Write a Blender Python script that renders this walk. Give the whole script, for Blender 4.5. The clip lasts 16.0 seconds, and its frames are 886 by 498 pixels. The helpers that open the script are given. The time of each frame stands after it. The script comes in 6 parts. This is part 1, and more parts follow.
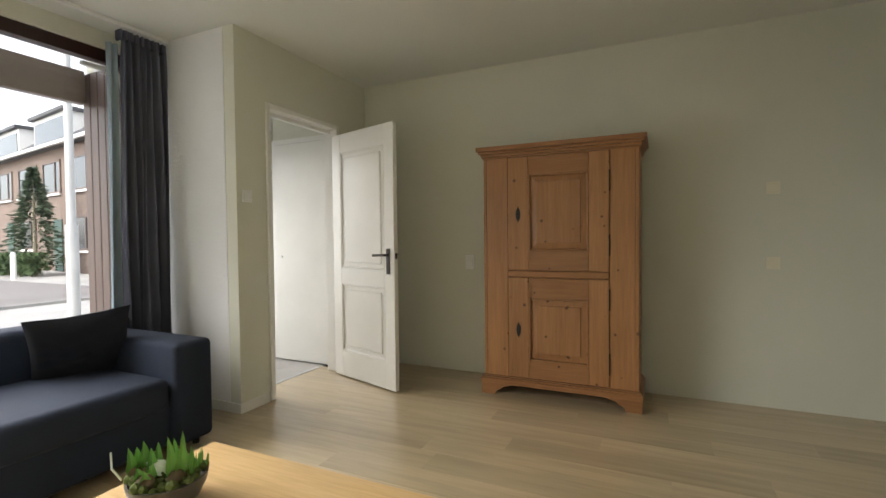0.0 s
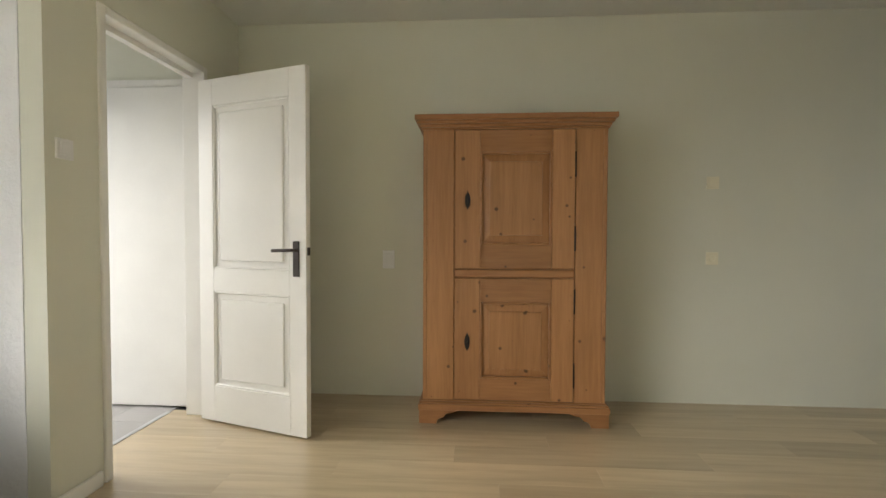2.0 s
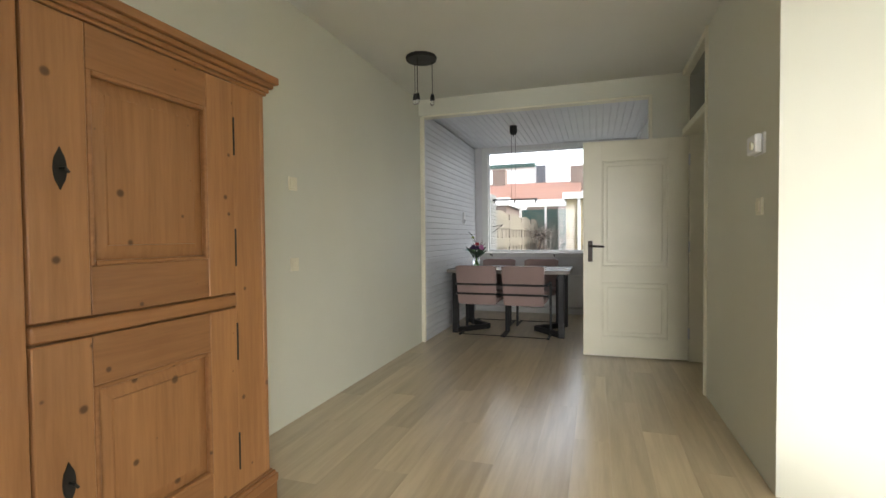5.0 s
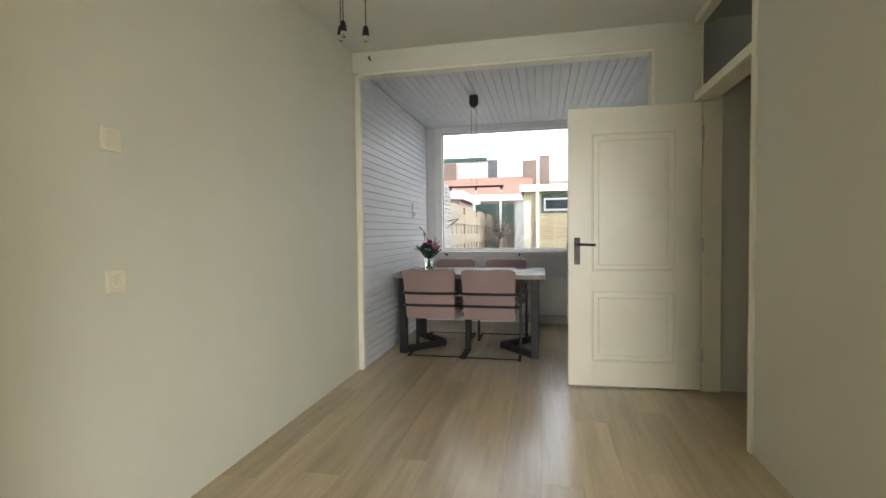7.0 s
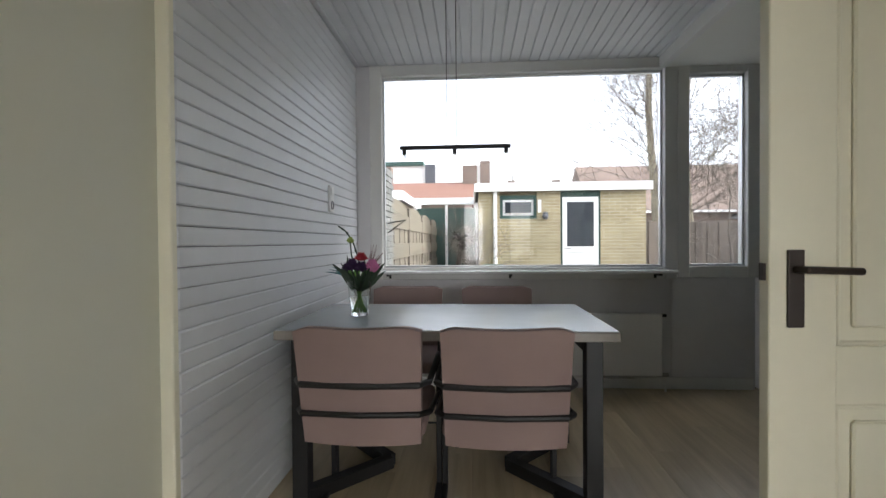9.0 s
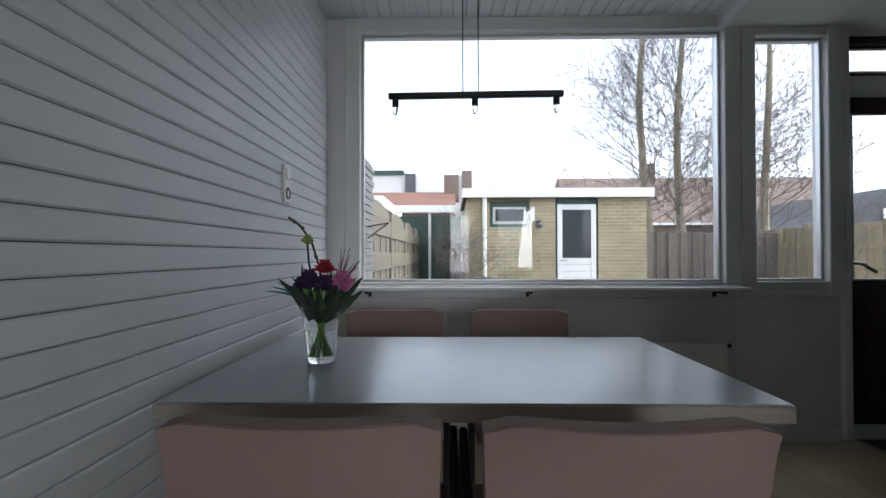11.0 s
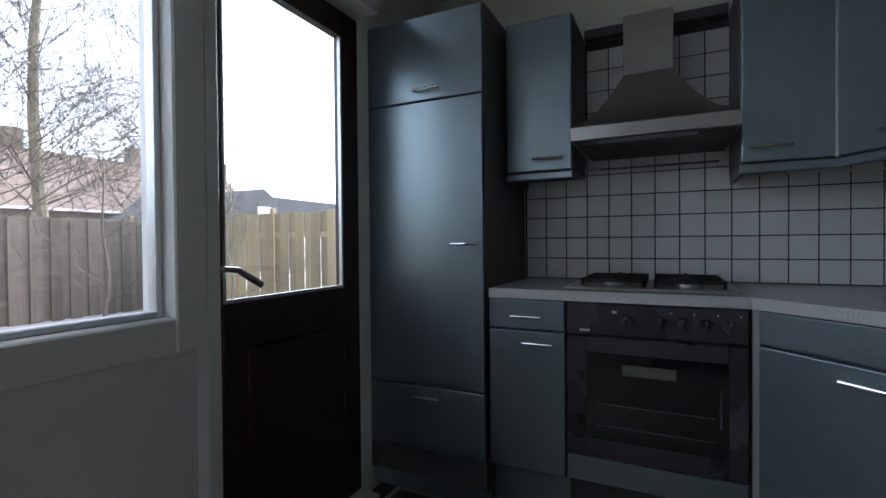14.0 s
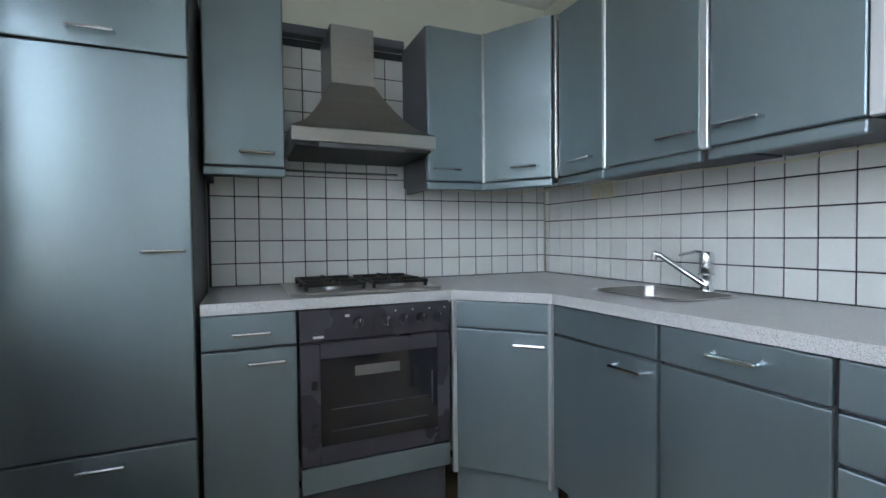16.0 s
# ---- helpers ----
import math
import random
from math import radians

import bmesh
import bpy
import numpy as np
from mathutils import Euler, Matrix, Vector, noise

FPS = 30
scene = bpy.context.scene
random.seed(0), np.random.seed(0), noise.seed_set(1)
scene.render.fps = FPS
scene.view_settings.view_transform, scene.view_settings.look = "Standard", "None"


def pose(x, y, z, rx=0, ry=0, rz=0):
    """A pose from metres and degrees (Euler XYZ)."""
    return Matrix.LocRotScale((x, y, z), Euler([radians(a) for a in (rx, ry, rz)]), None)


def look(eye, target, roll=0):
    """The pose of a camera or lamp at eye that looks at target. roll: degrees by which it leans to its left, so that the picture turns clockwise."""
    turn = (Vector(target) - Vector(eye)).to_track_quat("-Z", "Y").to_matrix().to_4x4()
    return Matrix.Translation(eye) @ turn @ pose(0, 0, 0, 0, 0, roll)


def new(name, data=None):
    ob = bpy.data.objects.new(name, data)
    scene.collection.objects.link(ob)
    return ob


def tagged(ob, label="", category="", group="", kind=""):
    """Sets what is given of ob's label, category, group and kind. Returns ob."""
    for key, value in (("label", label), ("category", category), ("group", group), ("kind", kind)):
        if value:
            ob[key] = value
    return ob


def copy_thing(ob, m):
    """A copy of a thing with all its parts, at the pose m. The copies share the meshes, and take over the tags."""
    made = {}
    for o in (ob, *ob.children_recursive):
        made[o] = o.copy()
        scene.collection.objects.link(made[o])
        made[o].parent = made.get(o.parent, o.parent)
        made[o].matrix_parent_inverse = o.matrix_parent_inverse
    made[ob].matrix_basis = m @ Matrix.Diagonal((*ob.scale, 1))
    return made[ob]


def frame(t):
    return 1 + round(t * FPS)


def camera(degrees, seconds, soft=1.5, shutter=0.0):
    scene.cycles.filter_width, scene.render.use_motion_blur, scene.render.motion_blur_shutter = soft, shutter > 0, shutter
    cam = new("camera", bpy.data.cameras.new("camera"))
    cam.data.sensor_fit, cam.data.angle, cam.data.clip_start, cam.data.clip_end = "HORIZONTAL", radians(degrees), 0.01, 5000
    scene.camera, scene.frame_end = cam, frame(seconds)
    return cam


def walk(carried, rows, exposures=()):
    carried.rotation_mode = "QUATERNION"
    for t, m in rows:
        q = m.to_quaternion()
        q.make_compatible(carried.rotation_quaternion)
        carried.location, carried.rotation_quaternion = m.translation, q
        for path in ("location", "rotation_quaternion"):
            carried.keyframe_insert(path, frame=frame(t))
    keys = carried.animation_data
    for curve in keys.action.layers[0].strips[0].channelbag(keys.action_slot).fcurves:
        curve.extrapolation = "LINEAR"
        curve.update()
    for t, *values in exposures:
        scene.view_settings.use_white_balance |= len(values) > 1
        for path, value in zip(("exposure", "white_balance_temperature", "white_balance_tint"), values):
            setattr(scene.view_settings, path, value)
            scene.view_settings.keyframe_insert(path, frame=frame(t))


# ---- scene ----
cam = camera(87.2, 16.0)
PATH = [
    (0, (3.852, 0.124, 1.212), (2.039, -0.719, 1.158), -0.6),
    (0.5, (3.846, 0.118, 1.228), (2.013, -0.68, 1.168), -0.6),
    (1, (3.729, 0.06, 1.219), (1.879, -0.695, 1.157), -0.5),
    (1.5, (3.466, -0.173, 1.166), (1.567, -0.799, 1.117), 0.0),
    (2, (3.302, -0.789, 1.154), (1.308, -0.923, 1.098), 0.2),
    (2.5, (3.303, -1.351, 1.174), (1.361, -0.874, 1.115), -0.1),
    (3, (3.102, -1.612, 1.174), (1.397, -0.568, 1.106), 0.0),
    (3.5, (2.685, -1.786, 1.149), (1.291, -0.353, 1.089), -0.1),
    (4, (2.238, -1.712, 1.176), (1.138, -0.043, 1.107), -0.2),
    (4.5, (1.933, -1.706, 1.189), (1.124, 0.122, 1.131), -0.3),
    (5, (1.845, -1.707, 1.176), (1.222, 0.192, 1.123), -0.5),
    (7.5, (1.409, -0.015, 1.17), (1.051, 1.952, 1.102), -0.6),
    (8, (1.251, 0.625, 1.167), (0.992, 2.607, 1.107), -0.6),
    (10.5, (0.783, 2.618, 1.117), (0.723, 4.617, 1.136), -0.1),
    (11, (0.802, 2.635, 1.115), (0.765, 4.635, 1.138), -0.1),
    (11.5, (0.85, 2.681, 1.123), (0.884, 4.681, 1.139), -0.3),
    (12, (1.118, 2.94, 1.145), (1.48, 4.907, 1.13), -0.6),
    (12.5, (1.489, 3.305, 1.164), (2.323, 5.122, 1.14), -0.5),
    (13, (1.853, 3.733, 1.166), (3.11, 5.288, 1.134), -0.6),
    (13.5, (2.156, 4.063, 1.163), (3.652, 5.39, 1.128), -0.5),
    (14, (2.318, 4.361, 1.129), (4.118, 5.233, 1.104), -0.5),
    (14.5, (2.408, 4.571, 1.148), (4.392, 4.826, 1.111), -0.4),
    (15, (2.377, 4.787, 1.142), (4.343, 4.424, 1.111), -0.5),
    (15.5, (2.38, 4.852, 1.152), (4.261, 4.176, 1.105), -0.5),
    (16, (2.391, 4.879, 1.161), (4.231, 4.098, 1.108), -0.6),
]
EXPOSURES = [(0.0, 1.87, 6450, 10), (2.0, 2.2, 6450, 10), (3.0, 2.35, 6450, 10), (3.5, 2.3, 6450, 10), (5.0, 2.55, 6350, 10), (7.5, 2.75, 6400, 10), (8.2, 2.65, 6400, 10), (10.5, 1.85, 5850, 10), (12.5, 1.9, 5850, 10), (13.5, 2.1, 5800, 10), (14.5, 3.0, 5650, 10), (15.5, 3.85, 5800, 8), (16.0, 4.1, 5850, 7)]
walk(cam, [(t, look(eye, target, roll)) for t, eye, target, roll in PATH], EXPOSURES)

# ---- world, sun, exposure ----
world = bpy.data.worlds.new("world")
scene.world = world
world.use_nodes = True
wn = world.node_tree.nodes
wl = world.node_tree.links
sky = wn.new("ShaderNodeTexSky")
sky.sky_type = "NISHITA"
sky.sun_disc = False
sky.sun_elevation = radians(38)
sky.sun_rotation = radians(100)
sky.air_density, sky.dust_density, sky.ozone_density = 1.0, 2.0, 1.0
wn["Background"].inputs["Strength"].default_value = 0.15
hsv = wn.new("ShaderNodeHueSaturation")
hsv.inputs["Saturation"].default_value = 0.30
wl.new(sky.outputs["Color"], hsv.inputs["Color"])
wl.new(hsv.outputs["Color"], wn["Background"].inputs["Color"])
sun_data = bpy.data.lights.new("sun", "SUN")
sun_data.energy, sun_data.angle, sun_data.color = 0.6, radians(40), (1.0, 0.97, 0.92)
sun = new("sun", sun_data)
sun.matrix_world = look((8, 1, 8), (0, 0, 0))



def window_light(name, x, y, z, w, h, aim, watts, col):
    """The sky's light through an opening."""
    data = bpy.data.lights.new(name, "AREA")
    data.spread = radians(115)
    data.shape, data.size, data.size_y, data.energy, data.color = "RECTANGLE", w, h, watts, col
    ob = new(name, data)
    ob.matrix_world = look((x, y, z), (x, y + aim, z - 0.8))
    return ob


window_light("street_window_light", 3.85, -3.40, 1.45, 2.6, 1.8, 1, 24.0, (1.0, 0.98, 0.94))
window_light("front_door_light", 0.92, -4.09, 1.35, 0.68, 1.9, 1, 3.2, (1.0, 0.97, 0.92))

# ---- materials ----


def nodes_of(name):
    m = bpy.data.materials.new(name)
    m.use_nodes = True
    nt = m.node_tree
    return m, nt, nt.nodes["Principled BSDF"]


def coords(nt, stretch=(1, 1, 1), shift=True):
    tc = nt.nodes.new("ShaderNodeTexCoord")
    mp = nt.nodes.new("ShaderNodeMapping")
    mp.inputs["Scale"].default_value = stretch
    nt.links.new(tc.outputs["Object"], mp.inputs["Vector"])
    if shift:
        oi = nt.nodes.new("ShaderNodeObjectInfo")
        mul = nt.nodes.new("ShaderNodeMath")
        mul.operation = "MULTIPLY"
        mul.inputs[1].default_value = 37.0
        nt.links.new(oi.outputs["Random"], mul.inputs[0])
        nt.links.new(mul.outputs[0], mp.inputs["Location"])
    return mp.outputs["Vector"]


def noise_tex(nt, vec, scale, detail=4, rough=0.55):
    n = nt.nodes.new("ShaderNodeTexNoise")
    n.inputs["Scale"].default_value = scale
    n.inputs["Detail"].default_value = detail
    n.inputs["Roughness"].default_value = rough
    nt.links.new(vec, n.inputs["Vector"])
    return n.outputs["Fac"]


def ramp(nt, fac, stops):
    r = nt.nodes.new("ShaderNodeValToRGB")
    el = r.color_ramp.elements
    while len(el) < len(stops):
        el.new(0.5)
    for e, (p, c) in zip(el, stops):
        e.position = p
        e.color = (*c, 1)
    nt.links.new(fac, r.inputs["Fac"])
    return r.outputs["Color"]


def mixc(nt, fac, a, b, mode="MIX"):
    m = nt.nodes.new("ShaderNodeMix")
    m.data_type, m.blend_type = "RGBA", mode
    for sock, v in ((m.inputs[0], fac), (m.inputs[6], a), (m.inputs[7], b)):
        if isinstance(v, (int, float)):
            sock.default_value = v
        elif isinstance(v, tuple):
            sock.default_value = (*v, 1)
        else:
            nt.links.new(v, sock)
    return m.outputs[2]


def bump(nt, bsdf, fac, strength, dist=0.005):
    b = nt.nodes.new("ShaderNodeBump")
    b.inputs["Strength"].default_value = strength
    b.inputs["Distance"].default_value = dist
    nt.links.new(fac, b.inputs["Height"])
    nt.links.new(b.outputs["Normal"], bsdf.inputs["Normal"])


def shade(c, k):
    return tuple(min(1.0, v * k) for v in c)


def plain(name, col, rough=0.5, metal=0.0, var=0.10, scale=3.0, fine=60.0, bmp=0.15, stretch=(1, 1, 1), coat=0.0, rnd=0.0):
    """A painted, cast or woven surface: broad patches, fine grain and a little relief."""
    m, nt, b = nodes_of(name)
    v = coords(nt, stretch)
    big, small = noise_tex(nt, v, scale), noise_tex(nt, v, fine, 3)
    c = ramp(nt, big, [(0.3, shade(col, 1 - var)), (0.7, shade(col, 1 + var * 0.6))])
    c = mixc(nt, var * 0.8, c, ramp(nt, small, [(0.35, shade(col, 0.8)), (0.65, shade(col, 1.12))]))
    if rnd:
        oi = nt.nodes.new("ShaderNodeObjectInfo")
        c = mixc(nt, 1.0, c, ramp(nt, oi.outputs["Random"], [(0, (1 - rnd,) * 3), (1, (1 + rnd * 0.0,) * 3)]), "MULTIPLY")
    nt.links.new(c, b.inputs["Base Color"])
    b.inputs["Metallic"].default_value = metal
    b.inputs["Coat Weight"].default_value = coat
    r = nt.nodes.new("ShaderNodeMapRange")
    r.inputs["To Min"].default_value, r.inputs["To Max"].default_value = max(0.02, rough - 0.07), min(1, rough + 0.07)
    nt.links.new(big, r.inputs["Value"])
    nt.links.new(r.outputs[0], b.inputs["Roughness"])
    if bmp:
        bump(nt, b, small, bmp, 0.002)
    return m


def wood(name, light, dark, axis, rough=0.4, knots=0.0, rnd=0.25, grain=1.0, bmp=0.12, coat=0.0):
    """Timber whose grain runs along one axis (0 x, 1 y, 2 z) of the object, with knots if wanted."""
    m, nt, b = nodes_of(name)
    st = [9.0, 9.0, 9.0]
    st[axis] = 0.6
    v = coords(nt, tuple(st))
    g = noise_tex(nt, v, 1.6 * grain, 6, 0.6)
    fine = noise_tex(nt, v, 9.0 * grain, 4, 0.6)
    mid = tuple((a + d) / 2 for a, d in zip(light, dark))
    c = ramp(nt, g, [(0.3, dark), (0.5, mid), (0.68, light)])
    c = mixc(nt, 0.35, c, ramp(nt, fine, [(0.35, shade(dark, 0.9)), (0.62, shade(light, 1.05))]))
    if knots:
        sp = nt.nodes.new("ShaderNodeSeparateXYZ")
        nt.links.new(coords(nt), sp.inputs[0])
        sm = nt.nodes.new("ShaderNodeMath")
        nt.links.new(sp.outputs["X"], sm.inputs[0])
        nt.links.new(sp.outputs["Y"], sm.inputs[1])
        cb = nt.nodes.new("ShaderNodeCombineXYZ")
        nt.links.new(sm.outputs[0], cb.inputs["X"])
        nt.links.new(sp.outputs["Z"], cb.inputs["Y"])
        vo = nt.nodes.new("ShaderNodeTexVoronoi")
        vo.voronoi_dimensions = "2D"
        vo.inputs["Scale"].default_value = 6.0
        nt.links.new(cb.outputs[0], vo.inputs["Vector"])
        sc = nt.nodes.new("ShaderNodeSeparateColor")
        nt.links.new(vo.outputs["Color"], sc.inputs[0])
        far = nt.nodes.new("ShaderNodeMath")
        far.operation = "MULTIPLY_ADD"
        far.inputs[1].default_value = 0.11
        nt.links.new(sc.outputs[0], far.inputs[0])
        nt.links.new(vo.outputs["Distance"], far.inputs[2])
        k = ramp(nt, far.outputs[0], [(0.0, (0, 0, 0)), (knots * 0.6, (0.1, 0.1, 0.1)), (knots, (1, 1, 1)), (1.0, (1, 1, 1))])
        c = mixc(nt, k, shade(dark, 0.32), c)
    if rnd:
        oi = nt.nodes.new("ShaderNodeObjectInfo")
        c = mixc(nt, 1.0, c, ramp(nt, oi.outputs["Random"], [(0, (1 - rnd,) * 3), (1, (1, 1, 1))]), "MULTIPLY")
    nt.links.new(c, b.inputs["Base Color"])
    b.inputs["Roughness"].default_value = rough
    b.inputs["Coat Weight"].default_value = coat
    b.inputs["Coat Roughness"].default_value = 0.27
    bump(nt, b, fine, bmp, 0.002)
    return m


def brickwork(name, col, col2, mortar, bw=0.22, bh=0.066, rough=0.9):
    """Small-scale brickwork for surfaces that stay far away."""
    m, nt, b = nodes_of(name)
    tc = nt.nodes.new("ShaderNodeTexCoord")
    sep = nt.nodes.new("ShaderNodeSeparateXYZ")
    nt.links.new(tc.outputs["Object"], sep.inputs[0])
    add = nt.nodes.new("ShaderNodeMath")
    nt.links.new(sep.outputs["X"], add.inputs[0])
    nt.links.new(sep.outputs["Y"], add.inputs[1])
    com = nt.nodes.new("ShaderNodeCombineXYZ")
    nt.links.new(add.outputs[0], com.inputs["X"])
    nt.links.new(sep.outputs["Z"], com.inputs["Y"])
    br = nt.nodes.new("ShaderNodeTexBrick")
    nt.links.new(com.outputs[0], br.inputs["Vector"])
    br.inputs["Scale"].default_value = 1.0
    br.inputs["Brick Width"].default_value, br.inputs["Row Height"].default_value = bw, bh
    br.inputs["Mortar Size"].default_value = 0.006
    br.inputs["Color1"].default_value, br.inputs["Color2"].default_value, br.inputs["Mortar"].default_value = (*col, 1), (*col2, 1), (*mortar, 1)
    st = noise_tex(nt, tc.outputs["Object"], 1.3, 5)
    c = mixc(nt, 1.0, br.outputs["Color"], ramp(nt, st, [(0.3, (0.72, 0.72, 0.7)), (0.7, (1, 1, 1))]), "MULTIPLY")
    nt.links.new(c, b.inputs["Base Color"])
    b.inputs["Roughness"].default_value = rough
    bump(nt, b, br.outputs["Fac"], -0.4, 0.006)
    return m


def glass(name, tint=(1, 1, 1), rough=0.0, ior=1.45):
    m, nt, b = nodes_of(name)
    b.inputs["Base Color"].default_value = (*tint, 1)
    b.inputs["Transmission Weight"].default_value = 1.0
    b.inputs["Roughness"].default_value = rough
    b.inputs["IOR"].default_value = ior
    return m


def stucco(name, col, strength=0.5):
    """Rough-trowelled wall paint."""
    m, nt, b = nodes_of(name)
    v = coords(nt, (1, 1, 1), False)
    a, f = noise_tex(nt, v, 1.1, 3), noise_tex(nt, v, 38, 5, 0.65)
    c = ramp(nt, a, [(0.3, shade(col, 0.95)), (0.7, col)])
    nt.links.new(c, b.inputs["Base Color"])
    b.inputs["Roughness"].default_value = 0.75
    bump(nt, b, f, strength, 0.004)
    return m


def speckle(name):
    """Pale laminate with fine light and dark grains."""
    m, nt, b = nodes_of(name)
    v = coords(nt)
    f, g = noise_tex(nt, v, 420, 2, 0.5), noise_tex(nt, v, 2.0, 3)
    c = ramp(nt, f, [(0.34, (0.32, 0.32, 0.33)), (0.43, (0.62, 0.62, 0.62)), (0.60, (0.67, 0.67, 0.66)), (0.68, (0.80, 0.80, 0.78))])
    c = mixc(nt, 1.0, c, ramp(nt, g, [(0.3, (0.93, 0.93, 0.93)), (0.7, (1, 1, 1))]), "MULTIPLY")
    nt.links.new(c, b.inputs["Base Color"])
    b.inputs["Roughness"].default_value = 0.25
    return m


WALL = stucco("cream_wall_paint", (0.71, 0.71, 0.605), 0.12)
WALL_ROUGH = stucco("rough_white_plaster", (0.83, 0.83, 0.83), 1.0)
CEIL = stucco("ceiling_paint", (0.77, 0.775, 0.72), 0.1)
WHITE = plain("white_gloss_paint", (0.80, 0.79, 0.75), 0.32, var=0.04, bmp=0.05)
CREAM = plain("cream_door_paint", (0.81, 0.78, 0.63), 0.36, var=0.04, bmp=0.05)
BOARD = plain("white_board_paint", (0.70, 0.715, 0.735), 0.42, var=0.05, bmp=0.08, rnd=0.05)
FRAME = plain("grey_white_frame_paint", (0.72, 0.72, 0.70), 0.35, var=0.05)
PANELG = plain("grey_white_panel", (0.66, 0.65, 0.66), 0.45, var=0.06)
SILL = plain("white_gloss_sill", (0.80, 0.80, 0.79), 0.14, var=0.03, bmp=0.02)
RADW = plain("radiator_enamel", (0.75, 0.74, 0.72), 0.35, var=0.04)
MAHOG = wood("dark_mahogany_paint", (0.044, 0.015, 0.012), (0.022, 0.008, 0.007), 2, 0.38, rnd=0)
FLOORW = wood("oak_laminate", (0.64, 0.52, 0.335), (0.42, 0.325, 0.195), 1, 0.28, 0.0, rnd=0.18, grain=0.28, bmp=0.03, coat=0.6)
PINE = wood("waxed_pine", (0.425, 0.210, 0.082), (0.305, 0.138, 0.050), 2, 0.40, 0.095, rnd=0.14, grain=0.8)
PINEX = wood("waxed_pine_rail", (0.36, 0.172, 0.066), (0.265, 0.117, 0.041), 1, 0.40, 0.07, rnd=0.14, grain=0.8)
OAKT = wood("coffee_table_oak", (0.68, 0.47, 0.23), (0.55, 0.35, 0.15), 1, 0.38, 0.0, rnd=0.0)
BLACK = plain("black_metal", (0.012, 0.0115, 0.0115), 0.5, 0.0, var=0.2)
BRONZE = plain("dark_bronze", (0.045, 0.034, 0.029), 0.45, 0.35, var=0.2)
IRON = plain("black_iron", (0.02, 0.018, 0.016), 0.5, 0.4, var=0.25)
CHROME = plain("chrome", (0.72, 0.73, 0.75), 0.14, 1.0, var=0.04, bmp=0.02)
STEEL = plain("brushed_steel", (0.37, 0.36, 0.34), 0.33, 1.0, var=0.08, fine=120, stretch=(1, 1, 14), bmp=0.05)
ALU = plain("aluminium", (0.62, 0.63, 0.64), 0.42, 0.9, var=0.05)
GREYB = plain("blue_grey_cabinet_front", (0.228, 0.280, 0.298), 0.40, 0.75, var=0.05, scale=1.2, fine=26, stretch=(5, 5, 0.6), bmp=0.03, coat=0.1)
GREYD = plain("dark_grey_carcass", (0.085, 0.088, 0.098), 0.45, var=0.1)
TILE = plain("white_glazed_tile", (0.84, 0.85, 0.83), 0.16, var=0.05, bmp=0.03, rnd=0.08)
GROUT = plain("dark_grout", (0.055, 0.055, 0.06), 0.9, var=0.2)
GRANITE = speckle("speckled_grey_worktop")
OVEN = plain("graphite_oven_enamel", (0.055, 0.050, 0.060), 0.28, 0.1, var=0.1)
OVENG = plain("black_oven_glass", (0.010, 0.010, 0.012), 0.06, var=0.1, bmp=0.0, coat=0.4)
OVENL = plain("pale_oven_label", (0.13, 0.125, 0.11), 0.4)
FABRIC = plain("navy_sofa_cloth", (0.016, 0.024, 0.047), 0.92, var=0.25, fine=320, bmp=0.5)
CUSHION = plain("charcoal_cushion_cloth", (0.015, 0.017, 0.026), 0.95, var=0.25, fine=260, bmp=0.5)
CURTAIN = plain("slate_blue_curtain", (0.10, 0.105, 0.140), 0.9, var=0.2, fine=300, bmp=0.4)
LINING = plain("pale_curtain_lining", (0.34, 0.42, 0.48), 0.9, var=0.2, fine=120, bmp=0.4)
PINK = plain("dusty_pink_chair_cloth", (0.275, 0.195, 0.180), 0.85, var=0.10, fine=340, bmp=0.35)
PINKS = plain("dusty_pink_seam", (0.22, 0.155, 0.145), 0.85, var=0.1)
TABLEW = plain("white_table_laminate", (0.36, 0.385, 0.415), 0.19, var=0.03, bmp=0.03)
TABLEE = plain("oak_grey_table_edge", (0.30, 0.27, 0.24), 0.4, var=0.1)
PLASTIC = plain("ivory_plastic", (0.80, 0.76, 0.60), 0.35, var=0.04)
PLASTW = plain("white_plastic", (0.80, 0.80, 0.79), 0.3, var=0.03)
POLE = plain("pale_grey_pole_paint", (0.42, 0.42, 0.41), 0.5, var=0.1)
PORCH = wood("grey_brown_beam_paint", (0.33, 0.28, 0.24), (0.25, 0.205, 0.175), 0, 0.5, rnd=0)
MATD = plain("dark_entrance_mat", (0.065, 0.063, 0.066), 0.95, var=0.25, fine=220, bmp=0.6)
HALLT = plain("grey_hall_tile", (0.40, 0.39, 0.38), 0.4, var=0.1, rnd=0.08)
GLASS = glass("clear_glass")
GLASSV = glass("vase_glass", (0.96, 0.985, 0.98))
WATER = glass("vase_water", (0.95, 0.98, 0.97), 0.0, 1.33)
DARKGL = plain("dark_window_glass", (0.03, 0.036, 0.042), 0.06, var=0.3, scale=0.5, bmp=0.0, coat=0.3)
SHEDBR = brickwork("yellow_brick", (0.40, 0.33, 0.19), (0.33, 0.265, 0.15), (0.50, 0.45, 0.34))
HOUSEBR = brickwork("red_brown_brick", (0.22, 0.155, 0.120), (0.175, 0.120, 0.095), (0.26, 0.235, 0.21))
BRICKP = plain("painted_grey_brick", (0.20, 0.205, 0.19), 0.85, var=0.3, scale=14, fine=90, bmp=0.5, rnd=0.35)
MORTAR = plain("grey_mortar", (0.22, 0.22, 0.21), 0.95, var=0.25)
